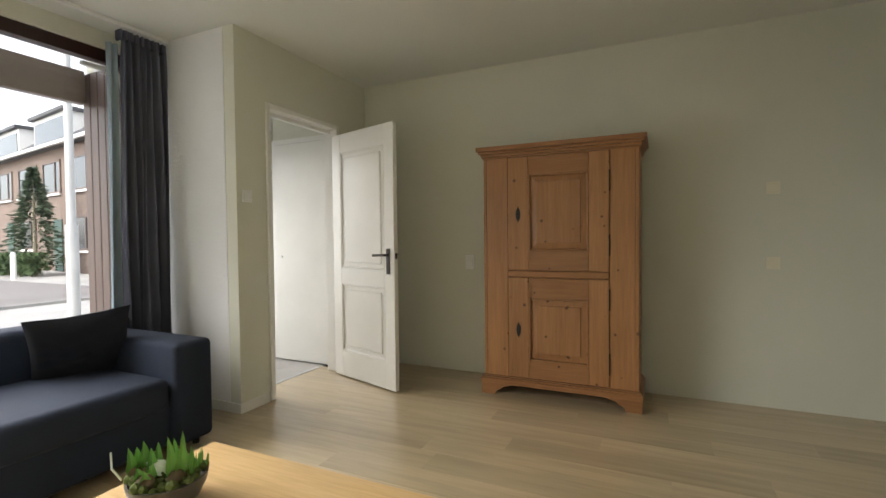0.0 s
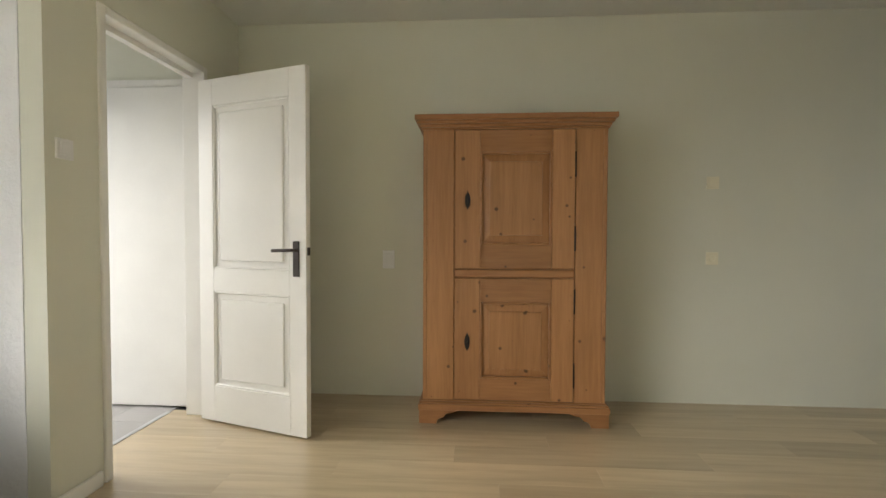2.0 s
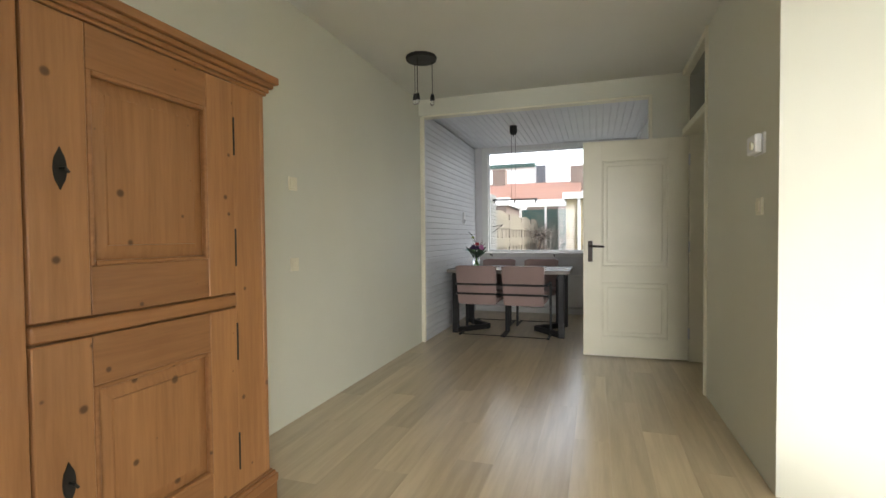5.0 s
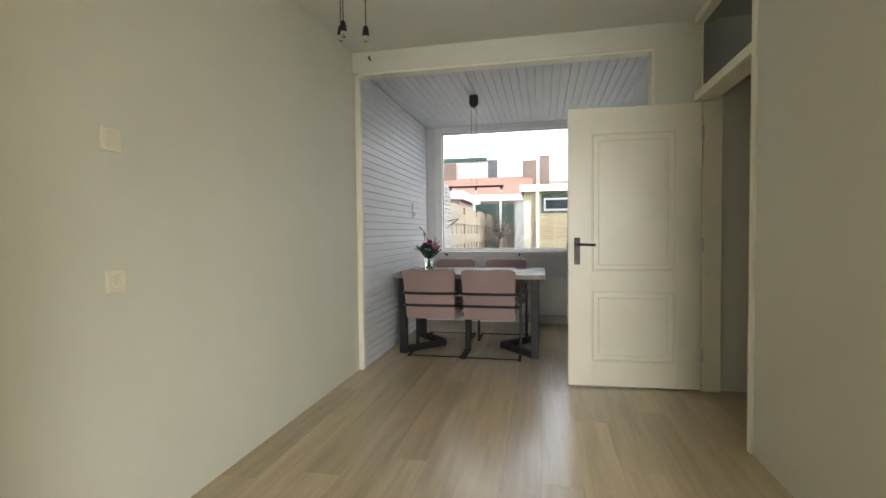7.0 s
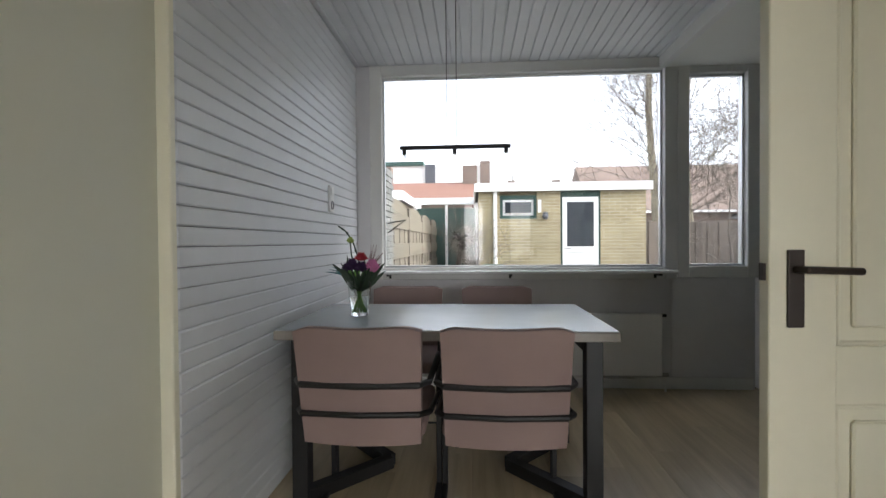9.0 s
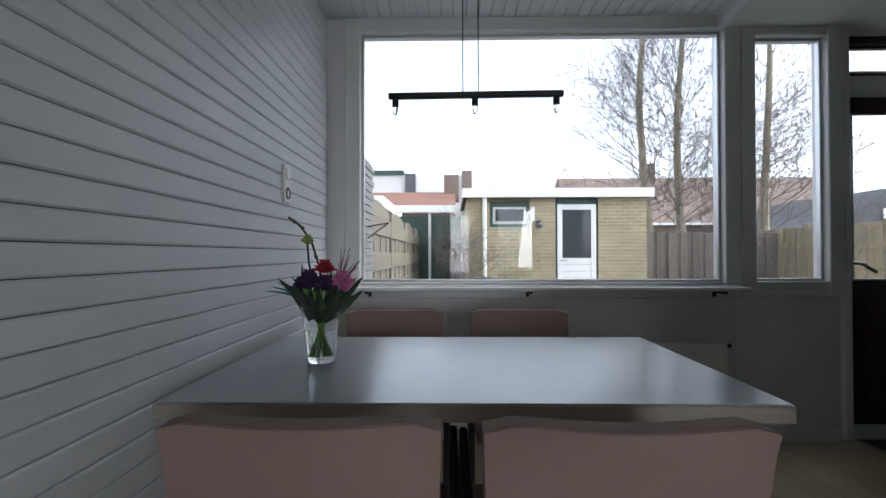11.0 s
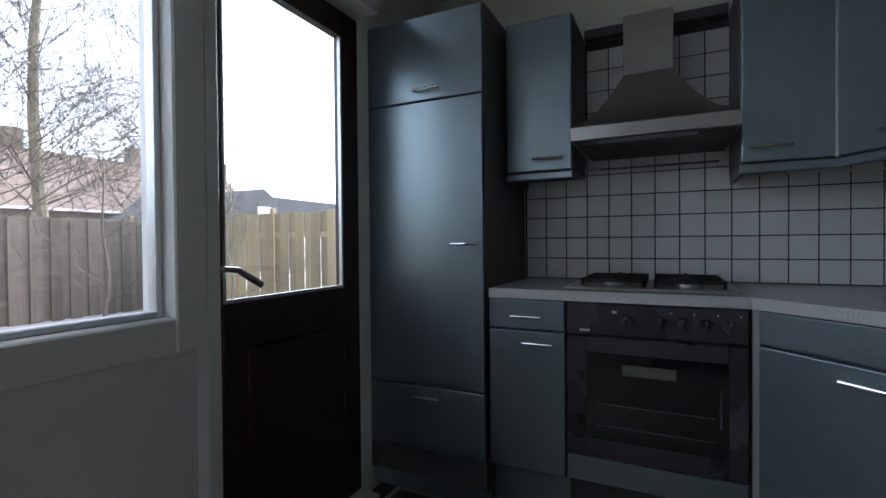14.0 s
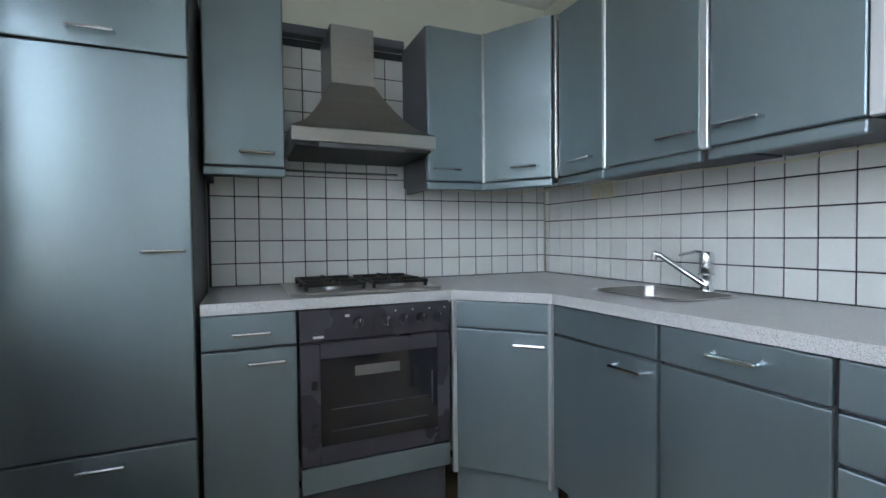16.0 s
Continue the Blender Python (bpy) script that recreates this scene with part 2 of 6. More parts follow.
FENCEW = wood("weathered_fence_board", (0.45, 0.375, 0.235), (0.33, 0.265, 0.155), 2, 0.85, 0.0, rnd=0.35)
FENCEH = wood("treated_fence_board", (0.205, 0.178, 0.128), (0.135, 0.115, 0.08), 1, 0.85, 0.0, rnd=0.25)
FENCEG = wood("grey_old_fence_board", (0.25, 0.21, 0.17), (0.15, 0.125, 0.105), 2, 0.9, 0.0, rnd=0.45)
BROWNP = wood("brown_cladding_paint", (0.15, 0.105, 0.085), (0.10, 0.068, 0.055), 2, 0.5, rnd=0.12)
BARK = plain("pale_mossy_bark", (0.30, 0.26, 0.185), 0.95, var=0.4, scale=6, fine=40, bmp=0.7)
TWIG = plain("grey_brown_twig", (0.17, 0.145, 0.12), 0.95, var=0.3)
TWIGD = plain("dark_shrub_twig", (0.05, 0.042, 0.034), 0.95, var=0.3)
PAVE = plain("grey_garden_paving", (0.30, 0.29, 0.27), 0.9, var=0.25, scale=1.5, fine=30, bmp=0.4, rnd=0.2)
ASPHALT = plain("brown_grey_road", (0.22, 0.20, 0.19), 0.9, var=0.2, scale=0.6, fine=60, bmp=0.4)
GROUND = plain("pale_street_paving", (0.40, 0.385, 0.36), 0.92, var=0.18, scale=0.7, fine=20, bmp=0.3)
ROOFO = plain("orange_roof_tile", (0.22, 0.110, 0.076), 0.85, var=0.2, scale=2, fine=24, bmp=0.6)
ROOFD = plain("dark_roof_tile", (0.085, 0.085, 0.09), 0.8, var=0.2, scale=2, fine=24, bmp=0.6)
ROOFB = plain("brown_roof_tile", (0.20, 0.145, 0.115), 0.85, var=0.2, scale=2, fine=24, bmp=0.6)
GREEND = plain("dark_green_paint", (0.025, 0.065, 0.050), 0.5, var=0.15)
GREENL = plain("bright_green_plastic", (0.16, 0.42, 0.13), 0.45, var=0.12)
LEAF = plain("hyacinth_leaf", (0.13, 0.30, 0.055), 0.5, var=0.25, fine=30)
LEAFD = plain("dark_bouquet_leaf", (0.030, 0.055, 0.030), 0.55, var=0.3)
LEAFB = plain("blue_green_leaf", (0.05, 0.16, 0.18), 0.5, var=0.3)
CONIF = plain("conifer_needles", (0.045, 0.075, 0.04), 0.9, var=0.4)
HEDGE = plain("hedge_leaf", (0.06, 0.10, 0.035), 0.9, var=0.4)
MOSS = plain("moss", (0.10, 0.13, 0.03), 0.95, var=0.5, fine=90, bmp=0.8)
SOIL = plain("bulb_skin", (0.16, 0.11, 0.06), 0.8, var=0.4)
FELT = plain("pale_felt_ribbon", (0.62, 0.64, 0.62), 0.9, var=0.1)
BOWL = plain("dark_stoneware", (0.075, 0.065, 0.055), 0.45, var=0.3)
REDP = plain("red_petal", (0.42, 0.025, 0.04), 0.6, var=0.2)
PINKP = plain("pink_petal", (0.55, 0.17, 0.36), 0.6, var=0.2)
PURP = plain("purple_petal", (0.045, 0.015, 0.07), 0.7, var=0.3)
LIME = plain("lime_petal", (0.30, 0.38, 0.10), 0.6, var=0.2)

# ---- mesh helpers ----


def box(bm, x0, y0, z0, x1, y1, z1, bevel=0.0, seg=1):
    """A box between two corners, its edges bevelled if wanted."""
    m = Matrix.Translation(((x0 + x1) / 2, (y0 + y1) / 2, (z0 + z1) / 2)) @ Matrix.Diagonal((abs(x1 - x0), abs(y1 - y0), abs(z1 - z0), 1))
    vs = bmesh.ops.create_cube(bm, size=1, matrix=m)["verts"]
    if bevel:
        es = list({e for v in vs for e in v.link_edges})
        bmesh.ops.bevel(bm, geom=es, offset=bevel, segments=seg, profile=0.5, affect="EDGES")
    return bm


def bx(*a, **k):
    return box(bmesh.new(), *a, **k)


def rod(bm, a, b, r, r2=None, n=10):
    a, b = Vector(a), Vector(b)
    d = b - a
    m = Matrix.Translation((a + b) / 2) @ d.to_track_quat("Z", "Y").to_matrix().to_4x4()
    bmesh.ops.create_cone(bm, cap_ends=True, segments=n, radius1=r, radius2=r if r2 is None else r2, depth=d.length, matrix=m)
    return bm


def tube(bm, pts, r, n=8):
    """A round bar through the points."""
    for a, b in zip(pts, pts[1:]):
        rod(bm, a, b, r, n=n)
    for p in pts[1:-1]:
        bmesh.ops.create_uvsphere(bm, u_segments=n, v_segments=6, radius=r, matrix=Matrix.Translation(p))
    return bm


def lathe(bm, prof, n=24, cx=0, cy=0):
    """Turns a profile of (radius, height) round the vertical axis."""
    rings = [[bm.verts.new((cx + r * math.cos(2 * math.pi * i / n), cy + r * math.sin(2 * math.pi * i / n), z)) for i in range(n)] for r, z in prof]
    for a, b in zip(rings, rings[1:]):
        for i in range(n):
            bm.faces.new((a[i], a[(i + 1) % n], b[(i + 1) % n], b[i]))
    return bm


def prism(bm, pts, z0, z1):
    """An upright prism over a plan outline."""
    lo, hi = [bm.verts.new((x, y, z0)) for x, y in pts], [bm.verts.new((x, y, z1)) for x, y in pts]
    bm.faces.new(lo[::-1])
    bm.faces.new(hi)
    n = len(pts)
    for i in range(n):
        bm.faces.new((lo[i], lo[(i + 1) % n], hi[(i + 1) % n], hi[i]))
    return bm


def to_mesh(name, bm, material, smooth=False):
    bmesh.ops.recalc_face_normals(bm, faces=bm.faces[:])
    me = bpy.data.meshes.new(name)
    bm.to_mesh(me)
    bm.free()
    me.materials.append(material)
    if smooth:
        me.shade_smooth()
        me.set_sharp_from_angle(angle=radians(40))
    return me


def part(name, bm, material, parent=None, label="", smooth=False):
    ob = new(name, to_mesh(name, bm, material, smooth))
    if parent:
        ob.parent = parent
    if label:
        ob["label"] = label
    return ob


def piece(name, me, parent, m):
    ob = new(name, me)
    ob.parent = parent
    ob.matrix_basis = m
    return ob


def thing(name, m, label, category, group="", kind=""):
    ob = new(name)
    ob.matrix_basis = m
    ob.empty_display_size = 0.1
    return tagged(ob, label, category, group, kind)


def struct(name, bm, material, label, category, smooth=False):
    return tagged(part(name, bm, material, smooth=smooth), label, category, kind="structure")

# ---- structure: living room, dining corner, kitchen, hall ----
CEIL_L, CEIL_D, CEIL_K = 2.67, 2.555, 2.48
struct("wall_west", bx(-0.12, -2.6, -0.1, 0.0, 5.75, 2.9), WALL, "long smooth cream painted party wall", "wall")
w = bx(-0.12, -2.6, -0.1, 0.42, -2.5, 2.9)
box(w, 0.42, -2.6, 2.21, 1.28, -2.5, 2.9)
box(w, 1.28, -2.6, -0.1, 1.55, -2.5, 2.9)
struct("wall_hall", w, WALL, "cream painted wall with the hall doorway", "wall")
struct("wall_hall_side", bx(1.40, -4.1, -0.1, 1.552, -2.602, 2.9), WALL_ROUGH, "rough white plastered wall beside the curtain", "wall")
w = bx(1.552, -3.52, -0.1, 5.9, -3.4, 0.42)
box(w, 1.552, -3.52, 2.55, 5.9, -3.4, 2.9)
box(w, 1.552, -3.52, 0.42, 1.62, -3.4, 2.55)
box(w, 5.3, -3.52, 0.42, 5.9, -3.4, 2.55)
struct("wall_front", w, WALL, "cream front wall around the large street window", "wall")
struct("wall_east_living", bx(5.6, -3.4, -0.1, 5.72, 0.82, 2.9), WALL, "plain cream painted living room wall", "wall")
struct("wall_stair", bx(2.73, 0.70, -0.1, 5.6, 0.82, 2.9), WALL, "white painted wall end facing the street window", "wall")
w = bx(2.61, 0.70, -0.1, 2.73, 2.07, 2.9)
struct("wall_side", w, WALL, "cream wall with thermostat and light switch", "wall")
w = bx(2.355, 3.10, -0.1, 4.9, 3.20, 2.9)
box(w, 0.0, 3.10, 2.50, 2.355, 3.20, 2.9)
struct("wall_kitchen_back", w, WALL, "cream partition with a beam over the dining opening", "wall")
struct("wall_store", bx(3.7, 0.82, -0.1, 3.8, 3.10, 2.9), WALL, "shaded cream wall of the dark passage", "wall")
struct("wall_east_kitchen", bx(4.70, 3.2, -0.1, 4.85, 5.75, 2.9), WALL, "cream painted kitchen wall above the tiles", "wall")
struct("wall_sink", bx(2.36, 3.204, 0.0, 4.70, 3.24, 2.9), WALL, "cream painted kitchen wall behind the sink", "wall")
w = bx(0.0, 5.46, -0.1, 3.12, 5.62, 0.88)
box(w, 0.0, 5.44, 2.575, 2.56, 5.66, 2.9)
box(w, 2.56, 5.44, 2.482, 4.08, 5.66, 2.9)
box(w, 0.0, 5.46, 0.88, 0.151, 5.62, 2.575)
box(w, 4.08, 5.63, -0.1, 4.70, 5.70, 2.9)
struct("wall_garden", w, PANELG, "grey-white panelled wall below the garden window", "wall")
struct("ceiling_living", bx(-0.1, -4.1, CEIL_L, 5.7, 3.1, CEIL_L + 0.12), CEIL, "plain cream painted living room ceiling", "ceiling")
struct("ceiling_kitchen", bx(2.45, 3.2, CEIL_K, 4.8, 5.5, CEIL_K + 0.3), CEIL, "plain pale kitchen ceiling, slightly lower", "ceiling")
c = bx(0.0, 3.2, CEIL_D + 0.012, 2.45, 5.46, CEIL_D + 0.3)
for i in range(33):
    box(c, 0.003 + i * 0.0742, 3.2, CEIL_D, 0.003 + i * 0.0742 + 0.0685, 5.46, CEIL_D + 0.012, 0.004)
struct("ceiling_dining", c, BOARD, "white painted tongue-and-groove board ceiling", "ceiling")
struct("trim_step", bx(2.40, 3.2, CEIL_K - 0.01, 2.448, 5.44, CEIL_D), FRAME, "painted board edge between the two ceilings", "trim")
floor = struct("floor", bx(-0.1, -4.2, -0.12, 5.7, 5.6, -0.012), GROUT, "oak laminate floor of long planks", "floor")
# hall
struct("wall_hall_west", bx(0.20, -3.40, -0.1, 0.30, -2.602, 2.9), WALL, "white hall wall around the closet door", "wall")
struct("wall_niche", bx(-0.95, -4.2, -0.1, -0.85, -2.602, 2.9), WALL, "white wall of the coat niche", "wall")
w = bx(-0.95, -4.2, -0.1, 0.45, -4.1, 2.9)
box(w, 0.45, -4.2, 2.45, 1.552, -4.1, 2.9)
box(w, 1.38, -4.2, -0.1, 1.552, -4.1, 2.45)
struct("wall_hall_front", w, WALL, "white hall wall beside the front door", "wall")
struct("ceiling_hall", bx(-0.95, -4.2, 2.5, 1.4, -2.602, 2.6), CEIL, "white hall ceiling", "ceiling")
struct("baseboard_hall", bx(1.30, -2.498, 0, 1.564, -2.484, 0.07, bevel=0.003), WHITE, "low white skirting by the doorway", "baseboard")
struct("baseboard_column", bx(1.554, -3.4, 0, 1.568, -2.484, 0.07, bevel=0.003), WHITE, "low white skirting below the plaster", "baseboard")
struct("baseboard_garden", bx(0.03, 5.444, 0, 3.10, 5.458, 0.09, bevel=0.003), FRAME, "grey-white skirting below the radiator", "baseboard")
struct("trim_joint", bx(0.0, 3.135, 0, 0.045, 3.165, 2.5, bevel=0.004), CREAM, "slim cream batten where plaster meets boards", "trim")
struct("trim_pier", bx(2.325, 3.092, 2.05, 2.353, 3.208, 2.498, bevel=0.003), CREAM, "cream edge of the partition opening", "trim")
struct("trim_beam", bx(0.045, 3.096, 2.478, 2.325, 3.204, 2.498, bevel=0.003), CREAM, "cream edging under the beam", "trim")


def casing(name, x0, x1, y0, y1, top, w, label, bottom=True):
    """A door frame: two posts and a head, round an opening x0..x1 in a wall y0..y1."""
    fr = thing(name, pose(0, 0, 0), label, "door frame", kind="structure")
    part("frame_post", bx(x0 - w, y0, 0, x0, y1, top + w, bevel=0.004), WHITE, fr)
    part("frame_post", bx(x1, y0, 0, x1 + w, y1, top + w, bevel=0.004), WHITE, fr)
    part("frame_head", bx(x0, y0, top, x1, y1, top + w, bevel=0.004), WHITE, fr)
    return fr


fr = casing("door_1", 0.462, 1.24, -2.63, -2.486, 2.17, 0.040, "white painted door frame to the hall")
part("door_stop", bx(0.462, -2.60, 2.14, 1.24, -2.56, 2.17), WHITE, fr)
part("door_stop", bx(1.215, -2.60, 0, 1.24, -2.56, 2.14), WHITE, fr)
part("strike_plate", bx(1.235, -2.545, 1.0, 1.2385, -2.52, 1.12), BRONZE, fr)
fr = thing("door_2", pose(0, 0, 0), "cream door frame with a dark transom panel above", "door frame", kind="structure")
part("frame_post", bx(2.66, 3.055, 0, 2.79, 3.098, CEIL_L, bevel=0.004), CREAM, fr)
part("frame_post", bx(2.595, 2.075, 0, 2.75, 2.115, CEIL_L, bevel=0.004), CREAM, fr)
part("transom_bar", bx(2.60, 2.115, 2.08, 2.74, 3.055, 2.14, bevel=0.004), CREAM, fr)
part("transom_head", bx(2.60, 2.115, 2.62, 2.74, 3.055, CEIL_L, bevel=0.004), CREAM, fr)
part("transom_pane", bx(2.66, 2.115, 2.14, 2.675, 3.055, 2.62), DARKGL, fr, "dark transom glass")


def lever(parent, x, z, side, flip, sy=1):
    """A long-plate lever handle on one face of a door leaf; side is the y of the face."""
    o = bx(x - 0.021, min(side, side + 0.008 * sy), z - 0.15, x + 0.021, max(side, side + 0.008 * sy), z + 0.05, bevel=0.003, seg=2)
    h = part("handle_plate", o, BRONZE, parent, "dark bronze door plate")
    t = tube(bmesh.new(), [(x, side, z), (x, side + 0.05 * sy, z), (x + flip * 0.02, side + 0.055 * sy, z), (x + flip * 0.125, side + 0.055 * sy, z - 0.004)], 0.0095)
    part("lever", t, BRONZE, h, "dark bronze lever", True)


def panel_leaf(name, m, w, h, paint, label, st=0.115, rails=(0.22, 0.80, 0.94, 0.16)):
    """A two-panel door leaf; hinge at the origin, the leaf along +x, its faces at y 0 and -0.04."""
    d = thing(name, m, label, "door")
    bot, mid0, mid1, top = rails[0], rails[1], rails[2], h - rails[3]
    lf = bx(0, -0.04, 0, st, 0, h, bevel=0.003)
    box(lf, w - st, -0.04, 0, w, 0, h, 0.003)
    for z0, z1 in ((0, bot), (mid0, mid1), (top, h)):
        box(lf, st - 0.002, -0.0395, z0, w - st + 0.002, -0.0005, z1, 0.002)
    part("leaf", lf, paint, d)
    for z0, z1 in ((bot, mid0), (mid1, top)):
        p = bx(st - 0.002, -0.027, z0 - 0.002, w - st + 0.002, -0.013, z1 + 0.002)
        for s in (-0.0135, -0.0265):
            o = -0.010 if s < -0.02 else 0.010
            box(p, st + 0.045, min(s, s + o), z0 + 0.045, w - st - 0.045, max(s, s + o), z1 - 0.045, 0.008)
        pn = part("panel", p, paint, d)
        for y0, y1 in ((-0.0385, -0.027), (-0.013, -0.0015)):
            mo = bx(st, y0, z0, st + 0.014, y1, z1, bevel=0.005)
            box(mo, w - st - 0.014, y0, z0, w - st, y1, z1, 0.005)
            box(mo, st, y0, z0, w - st, y1, z0 + 0.014, 0.005)
            box(mo, st, y0, z1 - 0.014, w - st, y1, z1, 0.005)
            part("moulding", mo, paint, pn)
    lever(d, w - 0.065, 1.06, 0.0, -1, 1)
    lever(d, w - 0.065, 1.06, -0.04, -1, -1)
    part("latch", bx(w - 0.001, -0.03, 1.03, w + 0.007, -0.012, 1.075), BRONZE, d)
    for z in (0.25, 1.05, 1.85):
        part("hinge", rod(bmesh.new(), (-0.004, 0.004, z - 0.05), (-0.004, 0.004, z + 0.05), 0.008), ALU, d)
    return d


panel_leaf("panelled_door", pose(0.497, -2.472, 0.012, 0, 0, 72.5), 0.80, 2.085, WHITE, "white painted two-panel interior door standing open")
panel_leaf("panelled_door", pose(2.655, 3.05, 0.012, 0, 0, 182.5), 0.925, 2.06, CREAM, "cream two-panel door standing open by the dining corner", 0.172, (0.185, 0.71, 0.86, 0.19))

# closet door in the hall
d = thing("closet_door", pose(0.302, -2.64, 0.01), "flush white closet door in the hall", "door")
part("leaf", bx(0.012, -0.70, 0.0, 0.045, -0.02, 2.12, bevel=0.003), WHITE, d)
fr2 = bx(0, -0.02, 0, 0.03, 0.03, 2.17)
box(fr2, 0, -0.75, 0, 0.03, -0.70, 2.17)
box(fr2, 0, -0.70, 2.12, 0.03, -0.02, 2.17)
part("frame", fr2, WHITE, d)
part("knob", lathe(bmesh.new(), [(0.0, 0.02), (0.012, 0.016), (0.012, 0.008), (0.006, 0.0)], 12), PLASTW, d, smooth=True).matrix_basis = pose(0.045, -0.62, 1.02, 0, 90, 0)
for z in (0.25, 1.05, 1.9):
    part("hinge", rod(bmesh.new(), (0.05, -0.012, z - 0.045), (0.05, -0.012, z + 0.045), 0.009), PLASTW, d)
# front door with glass
d = thing("front_door", pose(0.47, -4.15, 0), "white front door with a tall glass pane", "door")
lf = bx(0, -0.03, 0, 0.1, 0.03, 2.43)
box(lf, 0.80, -0.03, 0, 0.90, 0.03, 2.43)
box(lf, 0.1, -0.03, 0, 0.80, 0.03, 0.35)
box(lf, 0.1, -0.03, 2.33, 0.80, 0.03, 2.43)
part("leaf", lf, WHITE, d)
g = part("pane", bx(0.1, -0.004, 0.35, 0.80, 0.004, 2.33), GLASS, d)
g.visible_shadow = False
# coat rack in the niche
d = thing("coat_rack", pose(-0.45, -4.08, 1.95), "white wire coat rack with empty hangers", "coat rack")
part("shelf", bx(-0.38, 0, 0.08, 0.85, 0.26, 0.10, bevel=0.003), WHITE, d)
part("rail", rod(bmesh.new(), (-0.38, 0.15, 0.0), (0.85, 0.15, 0.0), 0.012), ALU, d)
for i in range(7):
    hg = tube(bmesh.new(), [(0, 0, 0.0), (0, 0, -0.05), (0, 0.19, -0.13), (0, -0.1, -0.13), (0, 0, -0.05)], 0.005, 6)
    part("clothes_hanger", hg, PLASTW, d).matrix_basis = pose(-0.15 + i * 0.13, 0.15, 0.0, 0, 0, 8 * (i % 3) - 8)
struct("trim_threshold", bx(0.43, -2.785, -0.01, 1.38, -2.755, 0.004), ALU, "metal strip between planks and hall tiles", "trim")

# ---- garden windows and door ----


def window(name, x0, x1, y, z0, z1, w, label, paint=FRAME, depth=0.07, sub=True):
    d = thing(name, pose(0, 0, 0), label, "window", kind="structure")
    f = bx(x0 - w, y - depth, z0 - w, x0, y + depth, z1 + w, bevel=0.005)
    box(f, x1, y - depth, z0 - w, x1 + w, y + depth, z1 + w, 0.005)
    box(f, x0, y - depth, z0 - w, x1, y + depth, z0, 0.005)
    box(f, x0, y - depth, z1, x1, y + depth, z1 + w, 0.005)
    part("window_frame", f, paint, d)
    b = 0.016
    f = bx(x0, y - 0.02, z0, x0 + b, y + 0.02, z1, bevel=0.003)
    box(f, x1 - b, y - 0.02, z0, x1, y + 0.02, z1, 0.003)
    box(f, x0 + b, y - 0.02, z0, x1 - b, y + 0.02, z0 + b, 0.003)
    box(f, x0 + b, y - 0.02, z1 - b, x1 - b, y + 0.02, z1, 0.003)
    part("glazing_bead", f, ALU if sub else paint, d)
    g = part("pane", bx(x0 + 0.004, y - 0.003, z0 + 0.004, x1 - 0.004, y + 0.003, z1 - 0.004), GLASS, d)
    g.visible_shadow = False
    return d


wd = window("window_1", 0.245, 2.445, 5.52, 0.945, 2.475, 0.095, "large fixed garden window in a grey-white frame")
part("window_sill", bx(0.05, 5.25, 0.905, 2.47, 5.452, 0.928, bevel=0.006, seg=2), SILL, wd, "white gloss window sill board")
for x in (0.30, 1.25, 2.36):
    br = bx(x, 5.32, 0.885, x + 0.016, 5.45, 0.903)
    box(br, x, 5.435, 0.86, x + 0.016, 5.455, 0.885)
    part("sill_bracket", br, BLACK, wd)
window("window_2", 2.63, 3.06, 5.52, 0.95, 2.43, 0.088, "narrow fixed window beside the garden door")
wd = window("window_3", 3.235, 3.945, 5.58, 2.235, 2.405, 0.05, "dark framed transom window over the garden door", MAHOG, 0.05, False)
part("stay", tube(bmesh.new(), [(3.60, 5.52, 2.225), (3.60, 5.49, 2.235), (3.68, 5.49, 2.24)], 0.007), CHROME, wd)
part("stay_knob", lathe(bmesh.new(), [(0, 0.03), (0.014, 0.022), (0.010, 0.0)], 10, 3.68, 5.49), CHROME, wd).location = (0, 0, 2.235)
fr = thing("door_3", pose(0, 0, 0), "grey-white frame of the garden door", "door frame", kind="structure")
part("frame_post", bx(3.152, 5.46, 0, 3.196, 5.66, 2.48, bevel=0.004), FRAME, fr)
part("frame_post", bx(3.988, 5.575, 0, 4.070, 5.66, 2.48, bevel=0.004), FRAME, fr)
part("frame_head", bx(3.198, 5.462, 2.10, 3.986, 5.655, 2.182, bevel=0.004), FRAME, fr)
part("threshold", bx(3.198, 5.48, 0, 3.986, 5.66, 0.055, bevel=0.004), FRAME, fr)
d = thing("garden_door", pose(3.20, 5.62, 0.058), "dark mahogany garden door with a glass upper half", "door")
lf = bx(0, -0.045, 0, 0.095, 0.0, 2.035, bevel=0.003)
box(lf, 0.676, -0.045, 0, 0.785, 0.0, 2.035, 0.003)
box(lf, 0.094, -0.0445, 0, 0.677, 0, 0.890, 0.003)
box(lf, 0.094, -0.0445, 1.928, 0.677, 0, 2.035, 0.003)
part("leaf", lf, MAHOG, d)
part("lower_panel", bx(0.18, -0.052, 0.16, 0.60, -0.044, 0.74, bevel=0.006), MAHOG, d)
g = part("pane", bx(0.095, -0.026, 0.890, 0.676, -0.020, 1.928), GLASS, d)
g.visible_shadow = False
bd = bx(0.095, -0.045, 0.890, 0.105, -0.03, 1.928)
box(bd, 0.666, -0.045, 0.890, 0.676, -0.03, 1.928)
box(bd, 0.105, -0.045, 0.890, 0.666, -0.03, 0.902)
part("glazing_bead", bd, ALU, d)
pl = part("handle_plate", bx(0.035, -0.053, 0.82, 0.075, -0.045, 1.08, bevel=0.002), ALU, d, "worn aluminium door plate")
